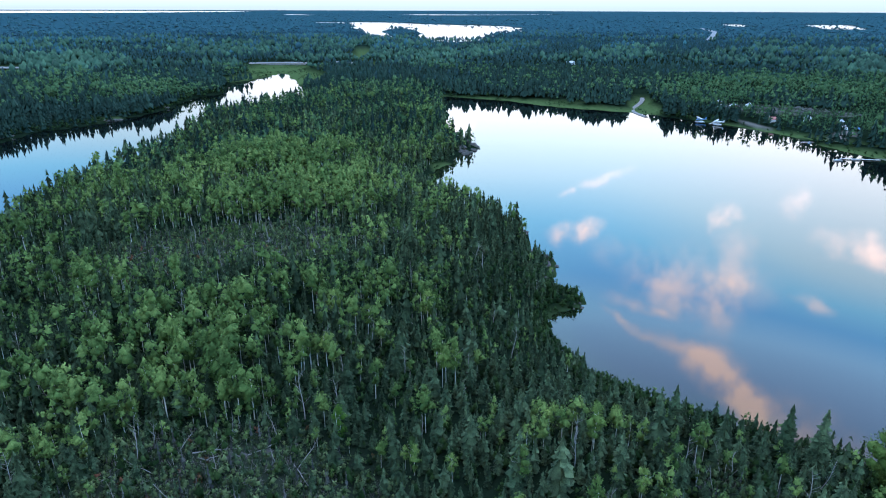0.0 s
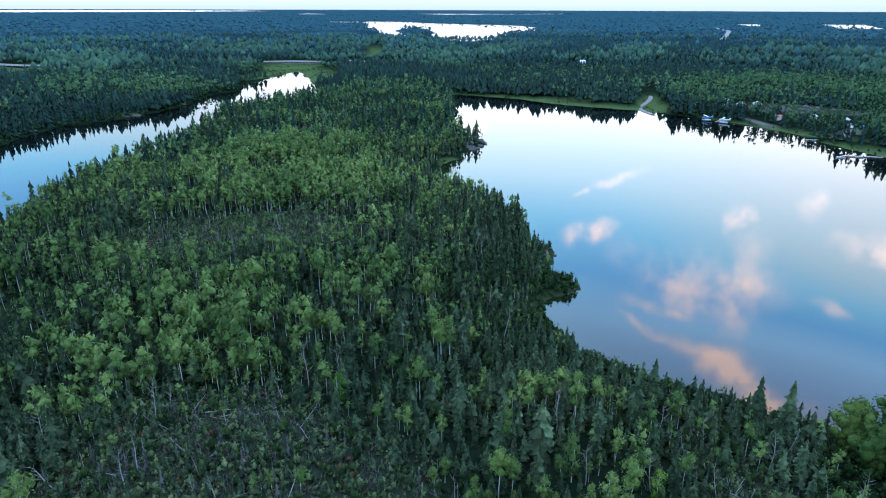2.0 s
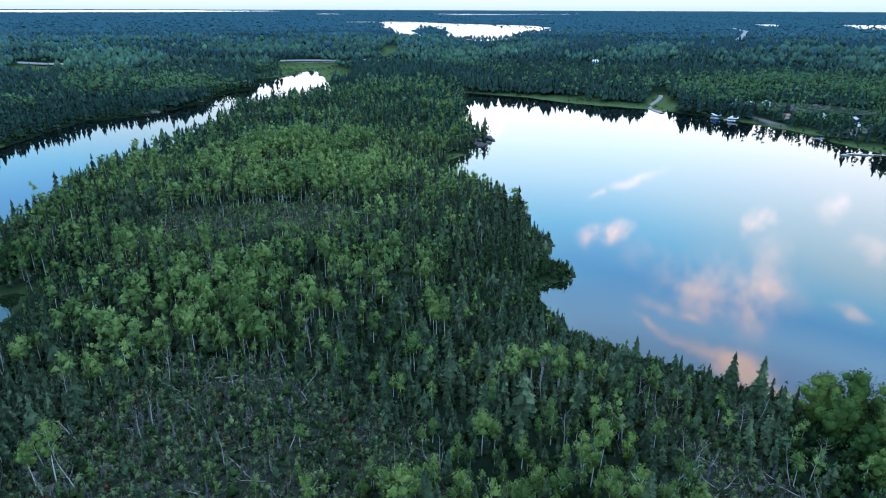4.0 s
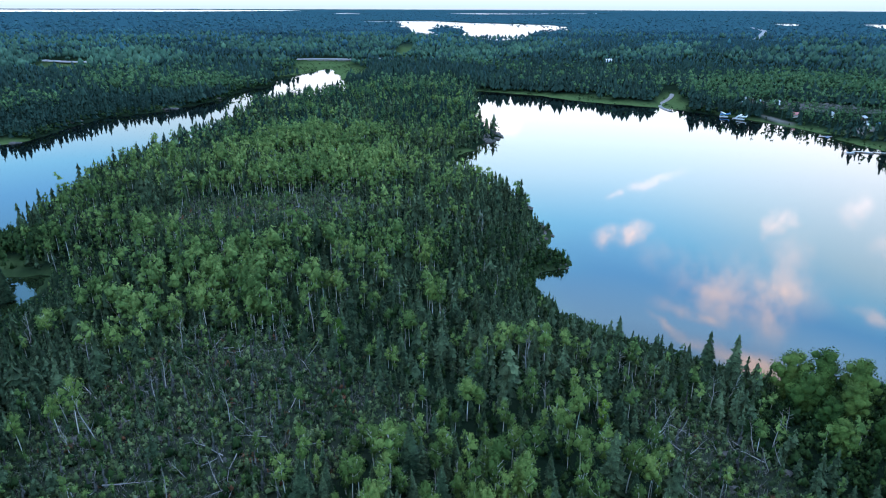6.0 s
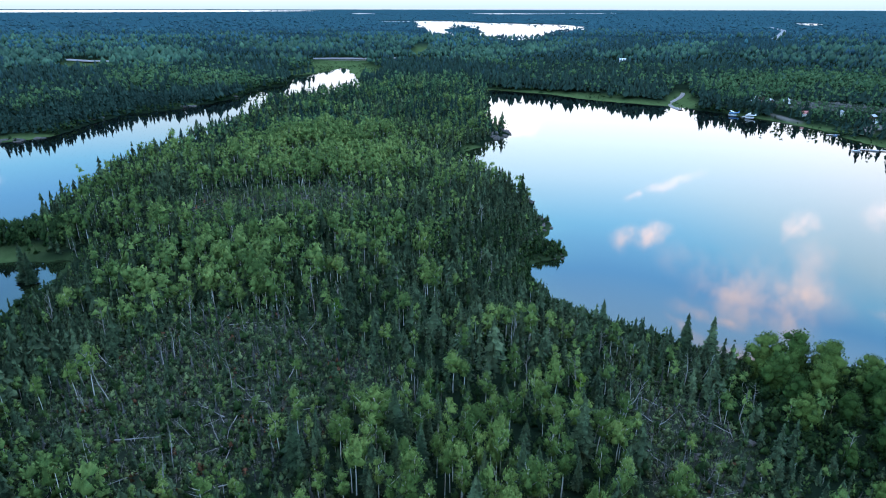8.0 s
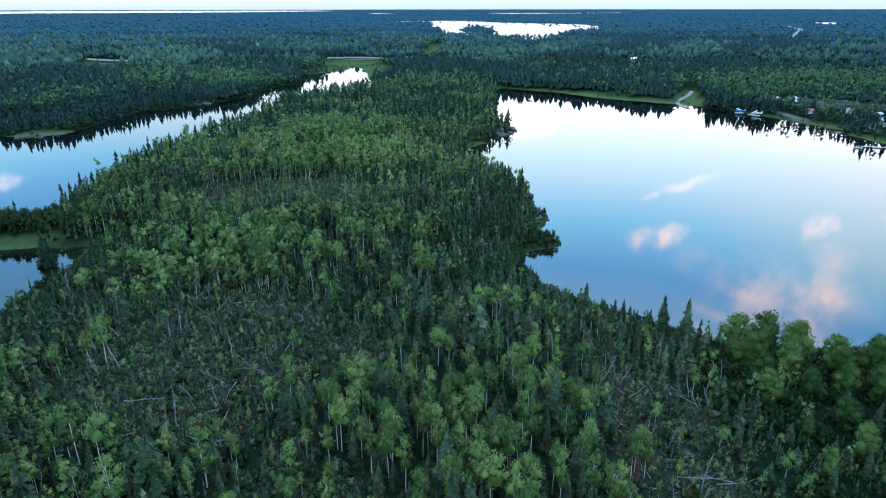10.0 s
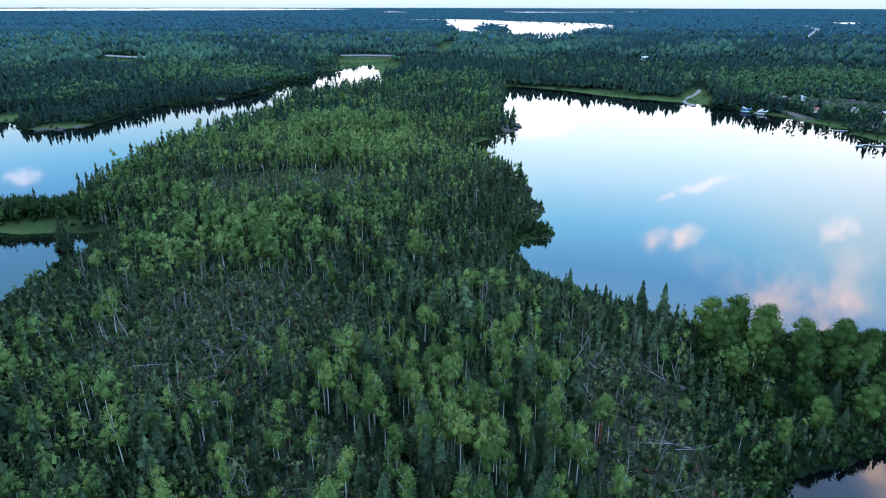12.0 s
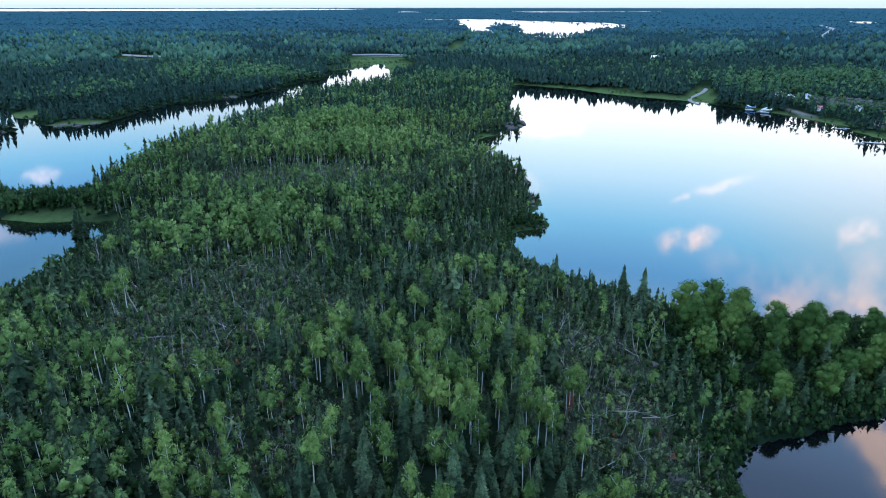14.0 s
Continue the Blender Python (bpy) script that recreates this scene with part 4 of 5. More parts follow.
BUSHES = [leaf_shape(70 + i, 20, 0.10, 3, 0.02, 0.5) for i in range(4)]
bx, by, bp = spots(*scatter(-80, 150, -45, 165, 2.6), lambda x, y, sd: np.where(clearing(x, y) > 0.3, 0.4, 0.72) * (meadow(x, y, sd) < 0.5))
tagged(gather("undergrowth", bush_items(bx, by, bp, BUSHES, 1.0, 3.2), [M_SHRUB]), "low green shrubs under and between the trees", "shrubs", kind="stuff")
SAPLINGS = [spruce_shape(90 + i, 9, 6, 1, 0.5) for i in range(4)]
bx, by, bp = spots(*scatter(-50, 130, -30, 235, 1.7), lambda x, y, sd: clearing(x, y) * 0.2)
tagged(gather("dead_saplings", bush_items(bx, by, bp, [spruce_shape(94 + i, 12, 5, 1, 0.6, 0.75) for i in range(4)], 1.4, 5.0, 0.7), [M_GREY]), "grey dry spruce saplings in the cut-over", "saplings", kind="stuff")
bx, by, bp = spots(*scatter(-50, 130, -30, 235, 1.9), lambda x, y, sd: clearing(x, y) * 0.42)
tagged(gather("green_saplings", bush_items(bx, by, bp, SAPLINGS, 1.2, 3.6, 1.1), [M_NEEDLE_FAR]), "young green spruces in the cut-over", "saplings", kind="stuff")
TWIGS = [twig_shape(110 + i, 14) for i in range(4)]
bx, by, bp = spots(*scatter(-60, 140, -35, 235, 2.0), lambda x, y, sd: clearing(x, y) * 0.6 + 0.03)
tagged(gather("dead_brush", bush_items(bx, by, bp, TWIGS, 1.2, 3.2, 1.1), [M_DEAD]), "tangled grey dead branches on the ground", "brush", kind="stuff")
bx, by, bp = spots(*scatter(440, 570, 260, 390, 3.4), lambda x, y, sd: (clearing(x, y) > 0.2) * 0.85)
tagged(gather("field_slash", bush_items(bx, by, bp, TWIGS, 0.8, 2.2, 1.9), [M_DEAD]), "grey slash and branches in the stony field", "brush", kind="stuff")
bx, by, bp = spots(*scatter(-50, 130, -30, 235, 4.5), lambda x, y, sd: clearing(x, y) * 0.5)
tagged(gather("rusty_shrubs", bush_items(bx, by, bp, BUSHES, 0.8, 1.9), [M_RUST]), "low reddish brown shrubs in the cut-over", "shrubs", kind="stuff")
bx, by, bp = spots(*scatter(-100, -30, 190, 250, 1.9), lambda x, y, sd: (spit(x, y) > 0.15) * (meadow(x, y, sd) < 0.45) * (sd > 2) * 0.9)
tagged(gather("willow_thicket", bush_items(bx, by, bp, [leaf_shape(170 + i, 45, 0.06, 5, 0.02, 0.42) for i in range(3)], 3.2, 6.6, 0.9), [M_SHRUB]), "dark green willow thicket on the reed spit", "shrubs", kind="stuff")


def ground_at(x, y):
    return float(height(np.array([float(x)]), np.array([float(y)]))[0])


bx, by, bp = spots(*scatter(90, 190, -10, 55, 2.1), lambda x, y, sd: (isthmus(x, y) > 0.1) * 0.8)
tagged(gather("alder_thicket", bush_items(bx, by, bp, [leaf_shape(180 + i, 40, 0.07, 5, 0.03, 0.42) for i in range(3)], 1.4, 3.4, 1.1), [M_SHRUB]), "dark green alder thicket between pond and lake", "shrubs", kind="stuff")
bx, by, bp = spots(*scatter(60, 190, -40, 140, 1.6), lambda x, y, sd: (sd < 6.0) * (meadow(x, y, sd) < 0.6) * 0.9, -0.5)
tagged(gather("shore_bushes", bush_items(bx, by, bp, BUSHES, 1.2, 3.2), [M_SHRUB]), "green bushes leaning over the water's edge", "shrubs", kind="stuff")


bx, by, bp = spots(*scatter(-60, 130, -35, 235, 1.45), lambda x, y, sd: np.clip(clearing(x, y) * 1.6, 0, 0.97))
tagged(gather("low_brush", bush_items(bx, by, bp, [leaf_shape(190 + i, 16, 0.10, 2, 0.02, 0.5, 4, 1, 0.75) for i in range(4)], 0.6, 2.4, 1.1), [M_LOWBRUSH]), "knee-high green brush in the cut-over", "shrubs", kind="stuff")

bx, by, bp = spots(*scatter(120, 480, 180, 960, 4.5), lambda x, y, sd: (meadow(x, y, sd) > 0.2) * (gravel(x, y) < 0.1) * np.clip(vnoise(x, y, 22, 31) * 1.1 - 0.25, 0, 1))
tagged(gather("bank_bushes", bush_items(bx, by, bp, [leaf_shape(195 + i, 8, 0.12, 2, 0.02, 0.55) for i in range(3)], 0.8, 2.4, 1.3), [M_SHRUB]), "low willow bushes on the grassy banks", "shrubs", kind="stuff")

for x0, x1, y0, y1 in ((-130, 160, 425, 800), (300, 440, 180, 560)):
    bx, by, bp = spots(*scatter(x0, x1, y0, y1, 3.2), lambda x, y, sd: (sd < 8) * (meadow(x, y, sd) < 0.5) * (gravel(x, y) < 0.1) * 0.75, -0.8)
    tagged(gather("bank_bushes", bush_items(bx, by, bp, [leaf_shape(205 + i, 9, 0.12, 3, 0.02, 0.5) for i in range(3)], 1.6, 4.2, 1.1), [M_SHRUB]), "dark bushes overhanging the lake bank", "shrubs", kind="stuff")

# standing dead trees and fallen logs
M_SILVER = material("silver_dead_trunks", (0.17, 0.162, 0.158), 0.9, size=0.6, colour2=(0.38, 0.365, 0.355), spec=0.1)
D_STEM = [as_mesh("trunk", stem_shape(60 + i, 7, 5, 0.0125, 1.0, 0.05, 9, 0.3), M_SILVER) for i in range(5)]
DEAD_TREES = [(92.9, 27.6, 9.0, 4), (88.5, 24.5, 6.0, 22), (44.4, 85.1, 6.5, 3), (100, 44, 6.5, 18), (30, 60, 5, 8), (90, 29, 7, 20), (61, 54, 8, 6), (-14, 134, 8, 25), (57, 92, 7, 4), (52, 108, 8, 3), (64, 100, 8, 5)]
for k in range(75):
    DEAD_TREES.append((rng.uniform(-35, 110), rng.uniform(-5, 230), rng.uniform(5, 10.5), abs(rng.normal() * 10)))
while len(DEAD_TREES) < 190:
    x, y = rng.uniform(-35, 100), rng.uniform(-10, 225)
    if clearing(np.array([x]), np.array([y]))[0] > 0.3:
        DEAD_TREES.append((x, y, rng.uniform(3, 7.5), abs(rng.normal() * 24)))
for k, (x, y, h, lean) in enumerate(DEAD_TREES):
    if shore(np.array([x]), np.array([y]))[0] < 2:
        continue
    ob = new("dead_tree", D_STEM[k % 5])
    tagged(ob, "leaning grey dead tree with bare broken branches" if lean > 10 else "upright grey dead tree with bare branches", "dead tree", "dead trees of the wood")
    ob.matrix_basis = Matrix.Translation((x, y, ground_at(x, y) - 0.2)) @ Matrix.Rotation(rng.rand() * 6.3, 4, "Z") @ Matrix.Rotation(radians(lean), 4, "X") @ Matrix.Diagonal((h, h, h, 1))
LOG = [as_mesh("fallen_log", stem_shape(80 + i, 6, 6, 0.0145, 1.0, 0.05, 9, 0.35), M_SILVER) for i in range(3)]
k = 0
while k < 85:
    x, y = rng.uniform(-30, 105), rng.uniform(-15, 215)
    if clearing(np.array([x]), np.array([y]))[0] < 0.4:
        continue
    ob = tagged(new("fallen_log", LOG[k % 3]), "bleached fallen trunk lying in the brush", "log", "fallen logs")
    h = rng.uniform(4, 9)
    ob.matrix_basis = Matrix.Translation((x, y, ground_at(x, y) + 0.6)) @ Matrix.Rotation(rng.rand() * 6.3, 4, "Z") @ Matrix.Rotation(radians(rng.uniform(80, 92)), 4, "X") @ Matrix.Diagonal((h, h, h, 1))
    k += 1


def rock_mesh(seed, cuts=3):
    """A rounded, broken boulder about 2 m across."""
    bm = bmesh.new()
    bmesh.ops.create_icosphere(bm, subdivisions=cuts, radius=1.0)
    r = random.Random(seed)
    planes = [(Vector((r.uniform(-1, 1), r.uniform(-1, 1), r.uniform(-0.4, 1))).normalized(), r.uniform(0.55, 0.85)) for _ in range(9)]
    for v in bm.verts:
        for n, d in planes:
            e = v.co.dot(n) - d
            if e > 0:
                v.co -= n * e * 0.9
        v.co *= 1 + 0.12 * noise.noise(v.co * 2.3 + Vector((seed, 0, 0)))
    me = bpy.data.meshes.new("boulder")
    bm.to_mesh(me)
    bm.free()
    me.materials.append(M_ROCK)
    return me


BOULDERS = [rock_mesh(i) for i in range(5)]


def boulder(x, y, z, sx, sy, sz, turn, label="grey granite boulder at the water's edge", group="shore rocks"):
    ob = tagged(new("boulder", BOULDERS[int(rng.randint(5))]), label, "rock", group)
    ob.matrix_basis = pose(x, y, z, 0, 0, turn) @ Matrix.Diagonal((sx, sy, sz, 1))


# rock ledges: the head, the two small points, the western shore
for cx, cy, dx, dy, n, big in ((204, 327, 9, 5, 14, 2.8), (216, 341, 3, 9, 12, 2.6), (131, 160, 3, 6, 12, 1.5), (125, 148, 4, 5, 6, 1.1), (119, 128, 4, 2, 7, 0.7), (143, 191, 2, 6, 8, 1.4),
                               (22, 557, 14, 4, 20, 2.6), (-80, 441, 26, 5, 34, 2.6), (-40, 506, 10, 8, 8, 2.0), (60, 595, 10, 10, 6, 3.0), (-128, 427, 6, 2, 5, 1.5)):
    for k in range(n):
        x, y = cx + rng.uniform(-1, 1) * dx, cy + rng.uniform(-1, 1) * dy
        if -2.5 < shore(np.array([x]), np.array([y]))[0] < 9:
            f = big * rng.uniform(0.4, 1.0)
            boulder(x, y, max(0.0, ground_at(x, y)) + 0.1, f * rng.uniform(0.8, 1.5), f, f * rng.uniform(0.35, 0.6), rng.uniform(0, 180))
for k in range(210):
    x, y = rng.uniform(465, 550), rng.uniform(275, 375)
    if clearing(np.array([x]), np.array([y]))[0] > 0.3:
        f = rng.uniform(0.6, 2.3)
        boulder(x, y, ground_at(x, y) + 0.1, f * 1.5, f, f * 0.5, rng.uniform(0, 180), "grey rock in the stony cleared field", "rocks of the cleared field")
for k in range(110):
    x, y = rng.uniform(-25, 100), rng.uniform(-10, 215)
    if clearing(np.array([x]), np.array([y]))[0] > 0.5:
        f = rng.uniform(0.5, 1.7)
        boulder(x, y, ground_at(x, y) + 0.1, f * 1.4, f, f * 0.5, rng.uniform(0, 180), "pale lichen-grey rock among dead brush", "rocks of the cut-over")


# ---- roads, bridge, cabins, docks and float planes ----
M_ASPHALT = material("weathered_asphalt", (0.16, 0.16, 0.165), 0.9, size=4.0, colour2=(0.24, 0.24, 0.245))
M_GRAVEL = material("pale_gravel", (0.14, 0.135, 0.125), 0.95, size=1.2, bump=0.4, colour2=(0.26, 0.245, 0.225))
M_CONCRETE = material("grey_concrete", (0.26, 0.26, 0.25), 0.9, size=2.0, bump=0.2, colour2=(0.40, 0.39, 0.375))
M_WHITE = material("white_paint", (0.60, 0.61, 0.62), 0.5, size=1.5, colour2=(0.74, 0.75, 0.76))
M_BLUE = material("blue_paint", (0.08, 0.20, 0.42), 0.4, size=1.5, colour2=(0.12, 0.28, 0.5))
M_REDROOF = material("faded_red_metal_roof", (0.32, 0.09, 0.08), 0.55, size=1.5, colour2=(0.45, 0.18, 0.155))
M_GREYROOF = material("pale_metal_roof", (0.26, 0.28, 0.31), 0.55, size=1.5, colour2=(0.42, 0.44, 0.47))
M_LOGWALL = material("brown_log_wall", (0.055, 0.038, 0.027), 0.8, size=0.8, colour2=(0.11, 0.078, 0.055))
M_PLANK = material("grey_dock_planks", (0.30, 0.29, 0.27), 0.85, size=0.7, colour2=(0.46, 0.44, 0.41))
M_METAL = material("aluminium", (0.6, 0.61, 0.63), 0.35, size=1.0, colour2=(0.72, 0.73, 0.75), metal=0.8)
M_DARK = material("black_rubber", (0.02, 0.02, 0.022), 0.7, size=0.5)
M_PANE = material("dark_window_glass", (0.02, 0.025, 0.03), 0.08, size=2.0, spec=0.6)


def ribbon(name, line, width, lift, drop, mat, kind="structure"):
    """A road on a low bank: flat top with shoulders that slope down to the ground."""
    pts = []
    for (ax, ay), (bx, by) in zip(line, line[1:]):
        n = max(2, int(math.hypot(bx - ax, by - ay) / 12))
        pts += [(ax + (bx - ax) * k / n, ay + (by - ay) * k / n) for k in range(n)]
    pts.append(line[-1])
    p = np.array(pts)
    for _ in range(6):
        p[1:-1] = (p[:-2] + 2 * p[1:-1] + p[2:]) / 4
    d = np.gradient(p, axis=0)
    d /= np.hypot(d[:, 0], d[:, 1])[:, None]
    side = np.stack([-d[:, 1], d[:, 0]], 1)
    z = height(p[:, 0], p[:, 1])
    for _ in range(12):
        z[1:-1] = (z[:-2] + 2 * z[1:-1] + z[2:]) / 4
    z = np.maximum(z, 0.3) + lift
    rows = []
    for off, dz in ((-width / 2 - drop * 1.6, -drop), (-width / 2, -0.02), (0, 0.08), (width / 2, -0.02), (width / 2 + drop * 1.6, -drop)):
        q = p + side * off
        wx, wy, rise, s = warp(q[:, 0], q[:, 1])
        rows.append(np.stack([wx, wy, rise + (z + dz) * s], 1))
    n = len(p)
    co = np.concatenate(rows)
    faces = np.array([(r * n + k, r * n + k + 1, (r + 1) * n + k + 1, (r + 1) * n + k) for r in range(4) for k in range(n - 1)])[:, ::-1]
    me = grid_mesh(name, co, faces)
    for m in mat:
        me.materials.append(m)
    me.polygons.foreach_set("material_index", np.array([1 if r in (0, 3) else 0 for r in range(4) for k in range(n - 1)], dtype=np.int32))
    return tagged(new(name, me), kind=kind)


for line, wide in ROADS[:4]:
    tagged(ribbon("road_highway", line, wide, 1.0, 1.4, [M_ASPHALT, M_GRAVEL]), "pale two-lane highway on a gravel bank", "road")
tagged(ribbon("road_launch", ROADS[4][0], 3.0, 0.2, 0.35, [M_GRAVEL, M_GRAVEL]), "winding gravel road down to the boat launch", "road")


def box(bm, x0, y0, z0, x1, y1, z1, bevel=0.0):
    g = bmesh.ops.create_cube(bm, size=1.0)["verts"]
    bmesh.ops.scale(bm, vec=(x1 - x0, y1 - y0, z1 - z0), verts=g)
    bmesh.ops.translate(bm, vec=((x0 + x1) / 2, (y0 + y1) / 2, (z0 + z1) / 2), verts=g)
    if bevel:
        bmesh.ops.bevel(bm, geom=list({e for v in g for e in v.link_edges}), offset=bevel, segments=2, affect="EDGES")
    return bm


def boxed(*dims, bevel=0.0):
    return box(bmesh.new(), *dims, bevel=bevel)


def empty(name, label, category, m, group=""):
    ob = tagged(new(name), label, category, group)
    ob.matrix_basis = m
    return ob


def loft(sections, closed=True):
    """A hull through rings of points."""
    bm = bmesh.new()
    rings = [[bm.verts.new(p) for p in s] for s in sections]
    for a, b in zip(rings, rings[1:]):
        for k in range(len(a)):
            bm.faces.new((a[k], a[(k + 1) % len(a)], b[(k + 1) % len(b)], b[k]))
    if closed:
        bm.faces.new(rings[0][::-1]), bm.faces.new(rings[-1])
    bmesh.ops.recalc_face_normals(bm, faces=bm.faces)
    return bm


def ring(x, cy, cz, ry, rz, n=10):
    return [(x, cy + ry * math.cos(2 * math.pi * k / n), cz + rz * math.sin(2 * math.pi * k / n)) for k in range(n)]


def float_plane(x, y, turn, stripe):
    """A high-wing bush plane on two floats, 8 m long and 11 m across."""
    ob = empty("float_plane", "white high-wing float plane moored at the shore" if stripe is M_WHITE else "white and blue high-wing float plane moored at the shore", "plane", pose(x, y, 0, 0, 0, turn), "float planes")
    body = part("fuselage", loft([ring(3.4, 0, 1.9, 0.15, 0.15), ring(3.2, 0, 1.9, 0.5, 0.5), ring(2.0, 0, 2.0, 0.6, 0.7), ring(0.4, 0, 2.1, 0.6, 0.85), ring(-1.6, 0, 2.05, 0.42, 0.55), ring(-4.4, 0, 2.2, 0.1, 0.2)]), stripe, ob)
    part("windscreen", boxed(1.0, -0.52, 2.35, 1.9, 0.52, 2.75, bevel=0.1), M_PANE, body)
    part("wing", loft([[(1.4, -5.5, 3.1), (0.2, -5.5, 3.1), (0.2, -5.5, 3.18), (1.4, -5.5, 3.2)], [(1.7, 0, 2.95), (-0.1, 0, 2.95), (-0.1, 0, 3.08), (1.6, 0, 3.12)], [(1.4, 5.5, 3.1), (0.2, 5.5, 3.1), (0.2, 5.5, 3.18), (1.4, 5.5, 3.2)]]), M_WHITE, ob)
    part("tailplane", boxed(-4.4, -1.6, 2.2, -3.6, 1.6, 2.27, bevel=0.03), M_WHITE, ob)
    part("fin", loft([[(-4.5, -0.04, 2.2), (-3.3, -0.04, 2.3), (-3.3, 0.04, 2.3), (-4.5, 0.04, 2.2)], [(-4.6, -0.03, 3.6), (-4.1, -0.03, 3.6), (-4.1, 0.03, 3.6), (-4.6, 0.03, 3.6)]]), stripe, ob)
    for sy in (-1.15, 1.15):
        part("float", loft([ring(3.6, sy, 0.35, 0.05, 0.05, 8), ring(2.8, sy, 0.25, 0.3, 0.25, 8), ring(0.2, sy, 0.2, 0.34, 0.32, 8), ring(-3.0, sy, 0.3, 0.12, 0.14, 8)]), M_METAL, ob)
        for sx in (1.5, -0.6):
            part("strut", loft([ring(sx, sy, 0.4, 0.05, 0.05, 6)[:6], [(px + 0.02, py - sy * 0.55, pz + 1.2) for px, py, pz in ring(sx, sy, 0.4, 0.05, 0.05, 6)]]), M_METAL, ob)
        part("wing_strut", loft([[(0.8 + dx, sy * 0.45, 1.7 + dz) for dx, dz in ((-0.06, 0), (0.06, 0), (0, 0.05))], [(0.8 + dx, sy * 2.6, 3.05 + dz) for dx, dz in ((-0.06, 0), (0.06, 0), (0, 0.05))]]), M_METAL, ob)
    part("propeller", boxed(3.42, -0.06, 0.95, 3.48, 0.06, 2.85, bevel=0.02), M_DARK, ob)
    return ob


float_plane(423.5, 320.5, 118, M_WHITE)
float_plane(421.5, 335, 150, M_BLUE)


def dock(x, y, length, width, turn, label):
    """Planks on posts over the water."""
    ob = empty("dock", label, "dock", pose(x, y, 0, 0, 0, turn), "docks")
    n = max(4, int(length / 0.5))
    step = length / n
    bm = boxed(step * 0.06, -width / 2, 0.42, step * 0.94, width / 2, 0.5)
    me = bpy.data.meshes.new("plank")
    bm.to_mesh(me)
    bm.free()
    me.materials.append(M_PLANK)
    for k in range(n):
        c = new("plank", me)
        c.parent, c.location = ob, (k * step, 0, 0)
    for sy in (-width / 2 + 0.1, width / 2 - 0.1):
        part("beam", boxed(0, sy - 0.06, 0.22, length, sy + 0.06, 0.415), M_DARKBARK, ob)
        for k in range(3):
            px = length * (0.06 + 0.44 * k)
            part("post", boxed(px - 0.08, sy - 0.08, -1.2, px + 0.08, sy + 0.08, 0.8, bevel=0.02), M_DARKBARK, ob)
    return ob


dock(428, 327, 10, 1.8, 200, "grey plank dock beside the float planes")
dock(424, 240, 14, 1.6, 155, "narrow grey plank dock by the gravel lot")
dock(402, 191, 22, 1.9, 140, "long grey plank dock on the reedy shore")


def boat(x, y, turn, mat, label, length=5.2):
    """An open skiff with thwarts and an outboard."""
    ob = empty("boat", label, "boat", pose(x, y, 0, 0, 0, turn), "boats")
    k = length / 5.2

    def rib(px, half, keel):
        return [(px * k, -half, 0.62), (px * k, -half * 0.75, keel), (px * k, 0, keel - 0.08), (px * k, half * 0.75, keel), (px * k, half, 0.62), (px * k, half - 0.06, 0.62), (px * k, half * 0.68, keel + 0.06), (px * k, 0, keel), (px * k, -half * 0.68, keel + 0.06), (px * k, -half + 0.06, 0.62)]
    hull = part("hull", loft([rib(-2.5, 0.8, 0.02), rib(-0.5, 0.95, 0.0), rib(1.4, 0.75, 0.05), rib(2.6, 0.1, 0.35)]), mat, ob)
    for px in (-1.6, -0.2, 1.1):
        part("thwart", boxed(px * k - 0.15, -0.72, 0.38, px * k + 0.15, 0.72, 0.43), M_PLANK, hull)
    part("outboard_motor", boxed(-2.85 * k, -0.18, 0.3, -2.5 * k, 0.18, 1.05, bevel=0.06), M_DARK, ob)


boat(417, 243, 20, M_BLUE, "blue skiff tied up at the plank dock", 6.0)
boat(380, 203, 145, M_METAL, "grey aluminium skiff off the end of the long dock")
boat(391, 199, 140, M_METAL, "grey aluminium skiff tied along the long dock")


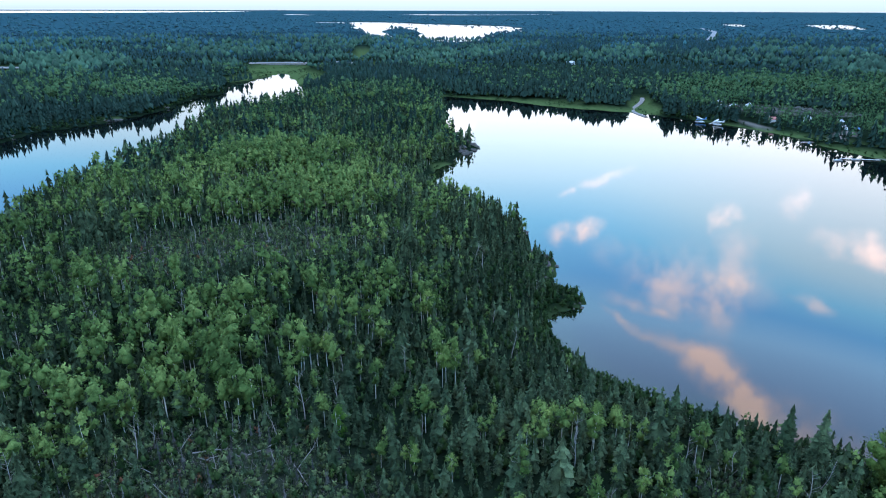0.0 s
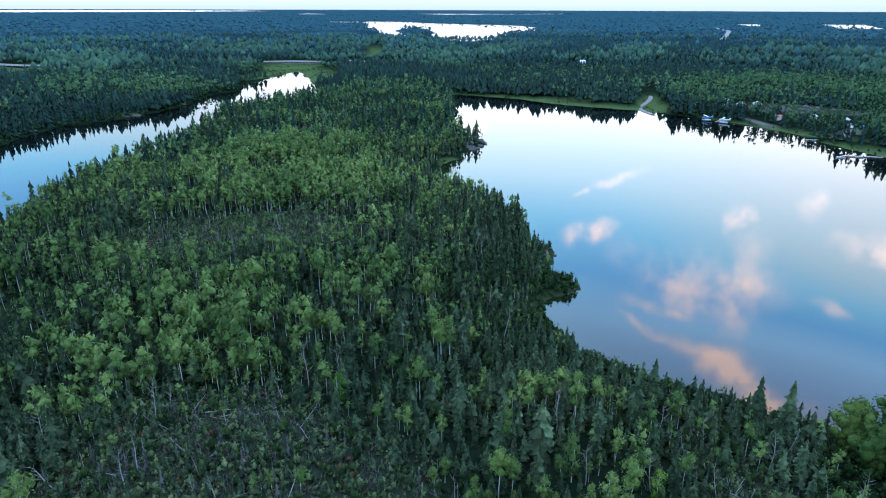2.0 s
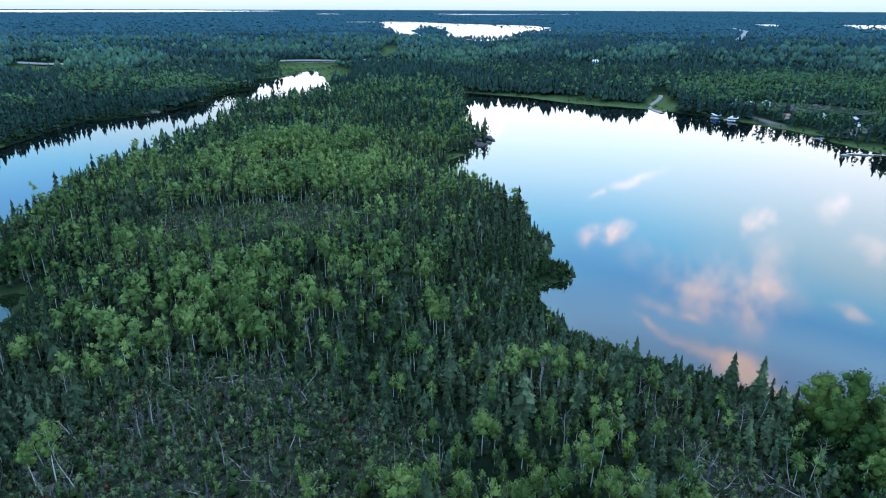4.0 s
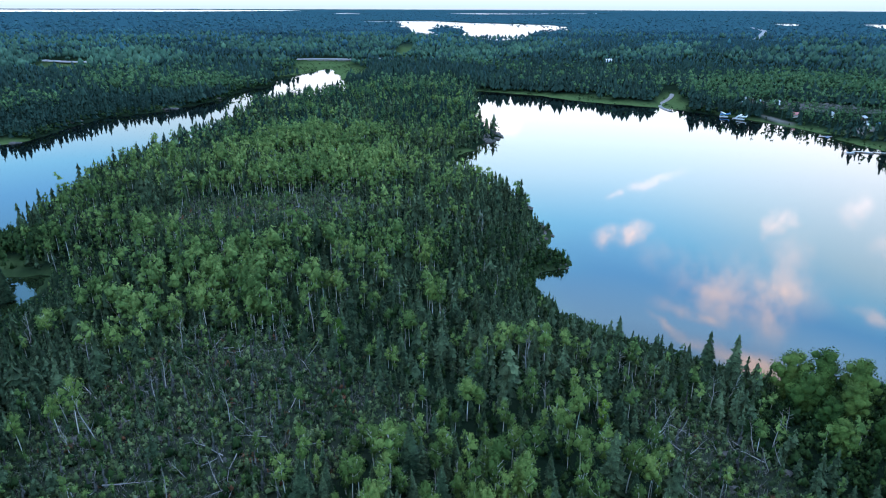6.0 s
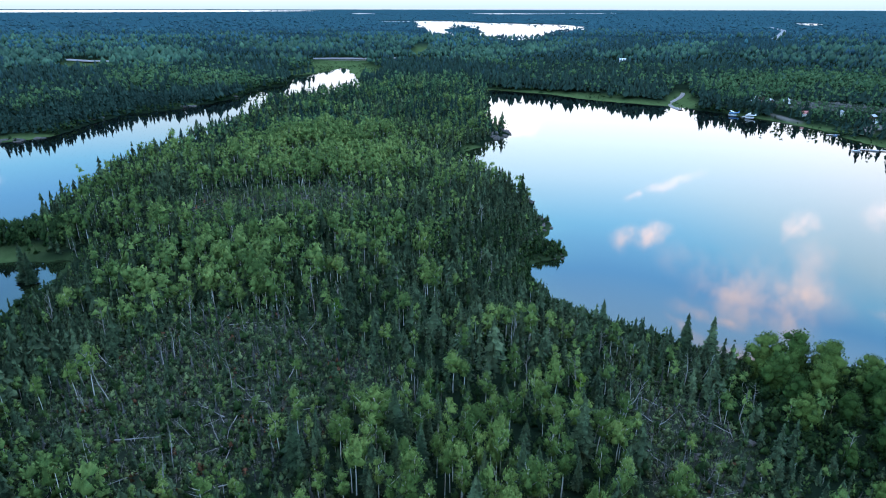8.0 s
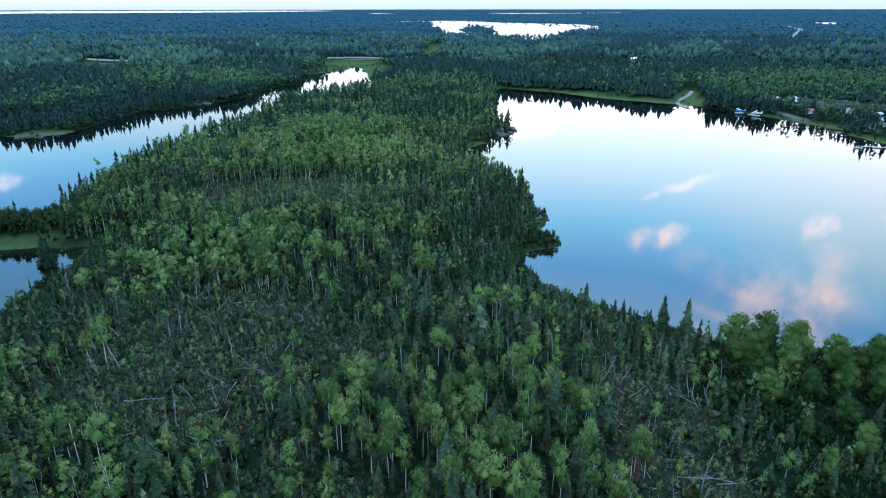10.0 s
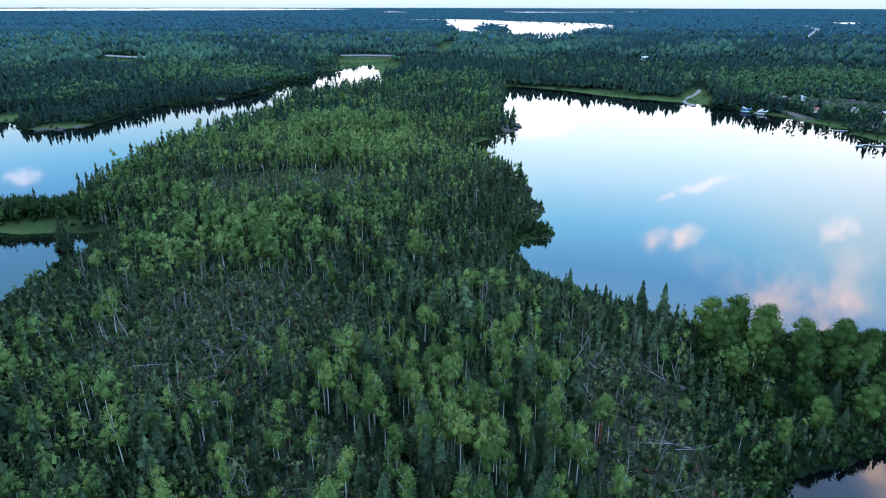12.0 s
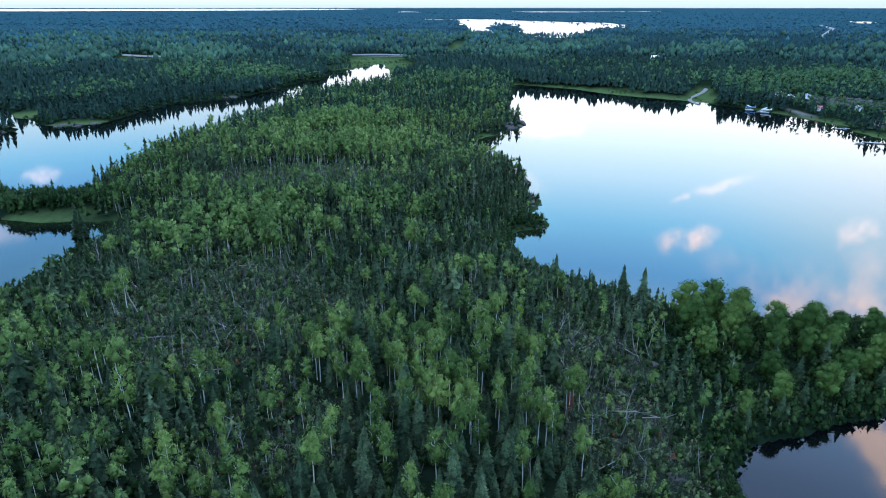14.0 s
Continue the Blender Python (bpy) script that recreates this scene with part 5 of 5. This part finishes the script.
def cabin(x, y, w, d, eave, ridge, turn, wall, roof, label):
    """A small house with a gable roof, door, windows and a stove pipe."""
    z = ground_at(x, y)
    ob = empty("cabin", label, "cabin", pose(x, y, z - 0.2, 0, 0, turn), "cabins on the east shore")
    bm = bmesh.new()
    prof = [(-w / 2, 0), (w / 2, 0), (w / 2, eave), (0, ridge - 0.1), (-w / 2, eave)]
    a, b = [bm.verts.new((px, -d / 2, pz)) for px, pz in prof], [bm.verts.new((px, d / 2, pz)) for px, pz in prof]
    bm.faces.new(a), bm.faces.new(b[::-1])
    for k in range(5):
        bm.faces.new((a[k], b[k], b[(k + 1) % 5], a[(k + 1) % 5]))
    bmesh.ops.recalc_face_normals(bm, faces=bm.faces)
    part("wall", bm, wall, ob)
    for s in (-1, 1):
        o = 0.5
        slope = (ridge - eave) / (w / 2)
        p = [(0, ridge), (s * (w / 2 + o), eave - slope * o)]
        part("roof_panel", loft([[(p[0][0], yy, p[0][1]), (p[0][0], yy, p[0][1] + 0.14), (p[1][0], yy, p[1][1] + 0.14), (p[1][0], yy, p[1][1])] for yy in (-d / 2 - o, d / 2 + o)]), roof, ob)
    part("door", boxed(-0.45, -d / 2 - 0.06, 0.25, 0.45, -d / 2 + 0.02, 2.3, bevel=0.02), M_LOGWALL if wall is not M_LOGWALL else M_WHITE, ob)
    for px in (-w * 0.32, w * 0.32):
        win = part("window", boxed(px - 0.5, -d / 2 - 0.07, 1.1, px + 0.5, -d / 2 + 0.02, 2.1), M_WHITE, ob)
        part("pane", boxed(px - 0.42, -d / 2 - 0.09, 1.18, px + 0.42, -d / 2 - 0.072, 2.02), M_PANE, win)
    part("stove_pipe", loft([ring_z(w * 0.2, d * 0.2, eave, 0.12), ring_z(w * 0.2, d * 0.2, ridge + 0.7, 0.12)]), M_METAL, ob)
    return ob


def ring_z(x, y, z, r, n=8):
    return [(x + r * math.cos(2 * math.pi * k / n), y + r * math.sin(2 * math.pi * k / n), z) for k in range(n)]


cabin(453, 297, 4.6, 5.4, 2.4, 3.8, 60, M_WHITE, M_REDROOF, "small white cabin with a faded red metal roof")
cabin(466, 352, 7.0, 10.0, 2.8, 4.6, 150, M_LOGWALL, M_GREYROOF, "brown cabin with a pale grey metal roof among trees")
cabin(474, 345, 6.5, 8.0, 2.8, 4.6, 140, M_LOGWALL, M_GREYROOF, "brown cabin with a pale grey metal roof among trees")
cabin(490, 372, 6.0, 12.0, 2.6, 4.0, 150, M_LOGWALL, M_GREYROOF, "long brown cabin with a pale metal roof in the woods")
cabin(492, 344, 6.0, 7.0, 2.6, 4.2, 130, M_WHITE, M_GREYROOF, "white cabin with a pale metal roof in the woods")
cabin(476, 283, 5.0, 6.0, 2.5, 4.0, 120, M_WHITE, M_GREYROOF, "small white shed with a pale metal roof")
cabin(481, 262, 4.0, 5.0, 2.4, 3.6, 100, M_LOGWALL, M_GREYROOF, "small brown boathouse with a pale metal roof")
cabin(640, 748, 8.0, 10.0, 3.0, 4.8, 30, M_WHITE, M_WHITE, "large white shed standing alone in the forest")
cabin(655, 762, 4.0, 4.5, 2.8, 4.2, 30, M_WHITE, M_WHITE, "small white shed standing alone in the forest")


def pickup(x, y, turn, mat, label):
    """A parked pickup truck 5.4 m long."""
    z = ground_at(x, y)
    ob = empty("pickup_truck", label, "truck", pose(x, y, z, 0, 0, turn), "parked trucks")
    body = part("body", loft([[(-2.7, -0.9, 0.5), (2.7, -0.9, 0.5), (2.7, 0.9, 0.5), (-2.7, 0.9, 0.5)], [(-2.7, -0.95, 1.05), (2.7, -0.9, 1.0), (2.7, 0.9, 1.0), (-2.7, 0.95, 1.05)]]), mat, ob)
    part("cab", loft([[(-0.7, -0.9, 1.05), (1.4, -0.9, 1.02), (1.4, 0.9, 1.02), (-0.7, 0.9, 1.05)], [(-0.55, -0.72, 1.8), (0.7, -0.72, 1.8), (0.7, 0.72, 1.8), (-0.55, 0.72, 1.8)]]), mat, ob)
    part("windscreen", loft([[(0.85, -0.68, 1.7), (0.85, 0.68, 1.7), (1.37, 0.8, 1.08), (1.37, -0.8, 1.08)], [(0.9, -0.68, 1.72), (0.9, 0.68, 1.72), (1.42, 0.8, 1.1), (1.42, -0.8, 1.1)]]), M_PANE, ob)
    for px in (-1.7, 1.7):
        for py in (-0.85, 0.85):
            part("wheel", loft([[(px + 0.38 * math.cos(a), py - 0.12, 0.38 + 0.38 * math.sin(a)) for a in np.linspace(0, 2 * math.pi, 12, endpoint=False)], [(px + 0.38 * math.cos(a), py + 0.12, 0.38 + 0.38 * math.sin(a)) for a in np.linspace(0, 2 * math.pi, 12, endpoint=False)]]), M_DARK, ob)


pickup(462, 246, 30, M_WHITE, "white pickup truck parked on the gravel lot")
pickup(467, 241, 60, M_BLUE, "blue pickup truck parked on the gravel lot")
pickup(470, 252, 10, M_GREYROOF, "silver pickup truck parked on the gravel lot")


def bridge(ax, ay, bx, by, label):
    """A low concrete road bridge with parapets on piers."""
    length = math.hypot(bx - ax, by - ay)
    ob = empty("road_bridge", label, "bridge", pose(ax, ay, 2.2, 0, 0, math.degrees(math.atan2(by - ay, bx - ax))), "road bridges")
    part("deck", boxed(0, -5.5, -0.3, length, 5.5, 0.45, bevel=0.05), M_CONCRETE, ob)
    for sy in (-5.6, 5.2):
        part("parapet", boxed(0, sy, 0.45, length, sy + 0.4, 1.25, bevel=0.04), M_CONCRETE, ob)
    for k in range(4):
        px = length * (0.1 + 0.27 * k)
        part("pier", boxed(px - 0.5, -4.5, -4.0, px + 0.5, 4.5, -0.3, bevel=0.05), M_CONCRETE, ob)


bridge(240, 996, 311, 961, "pale concrete highway bridge over the marsh inlet")
bridge(360, 957, 398, 941, "pale concrete highway bridge beyond the woods")
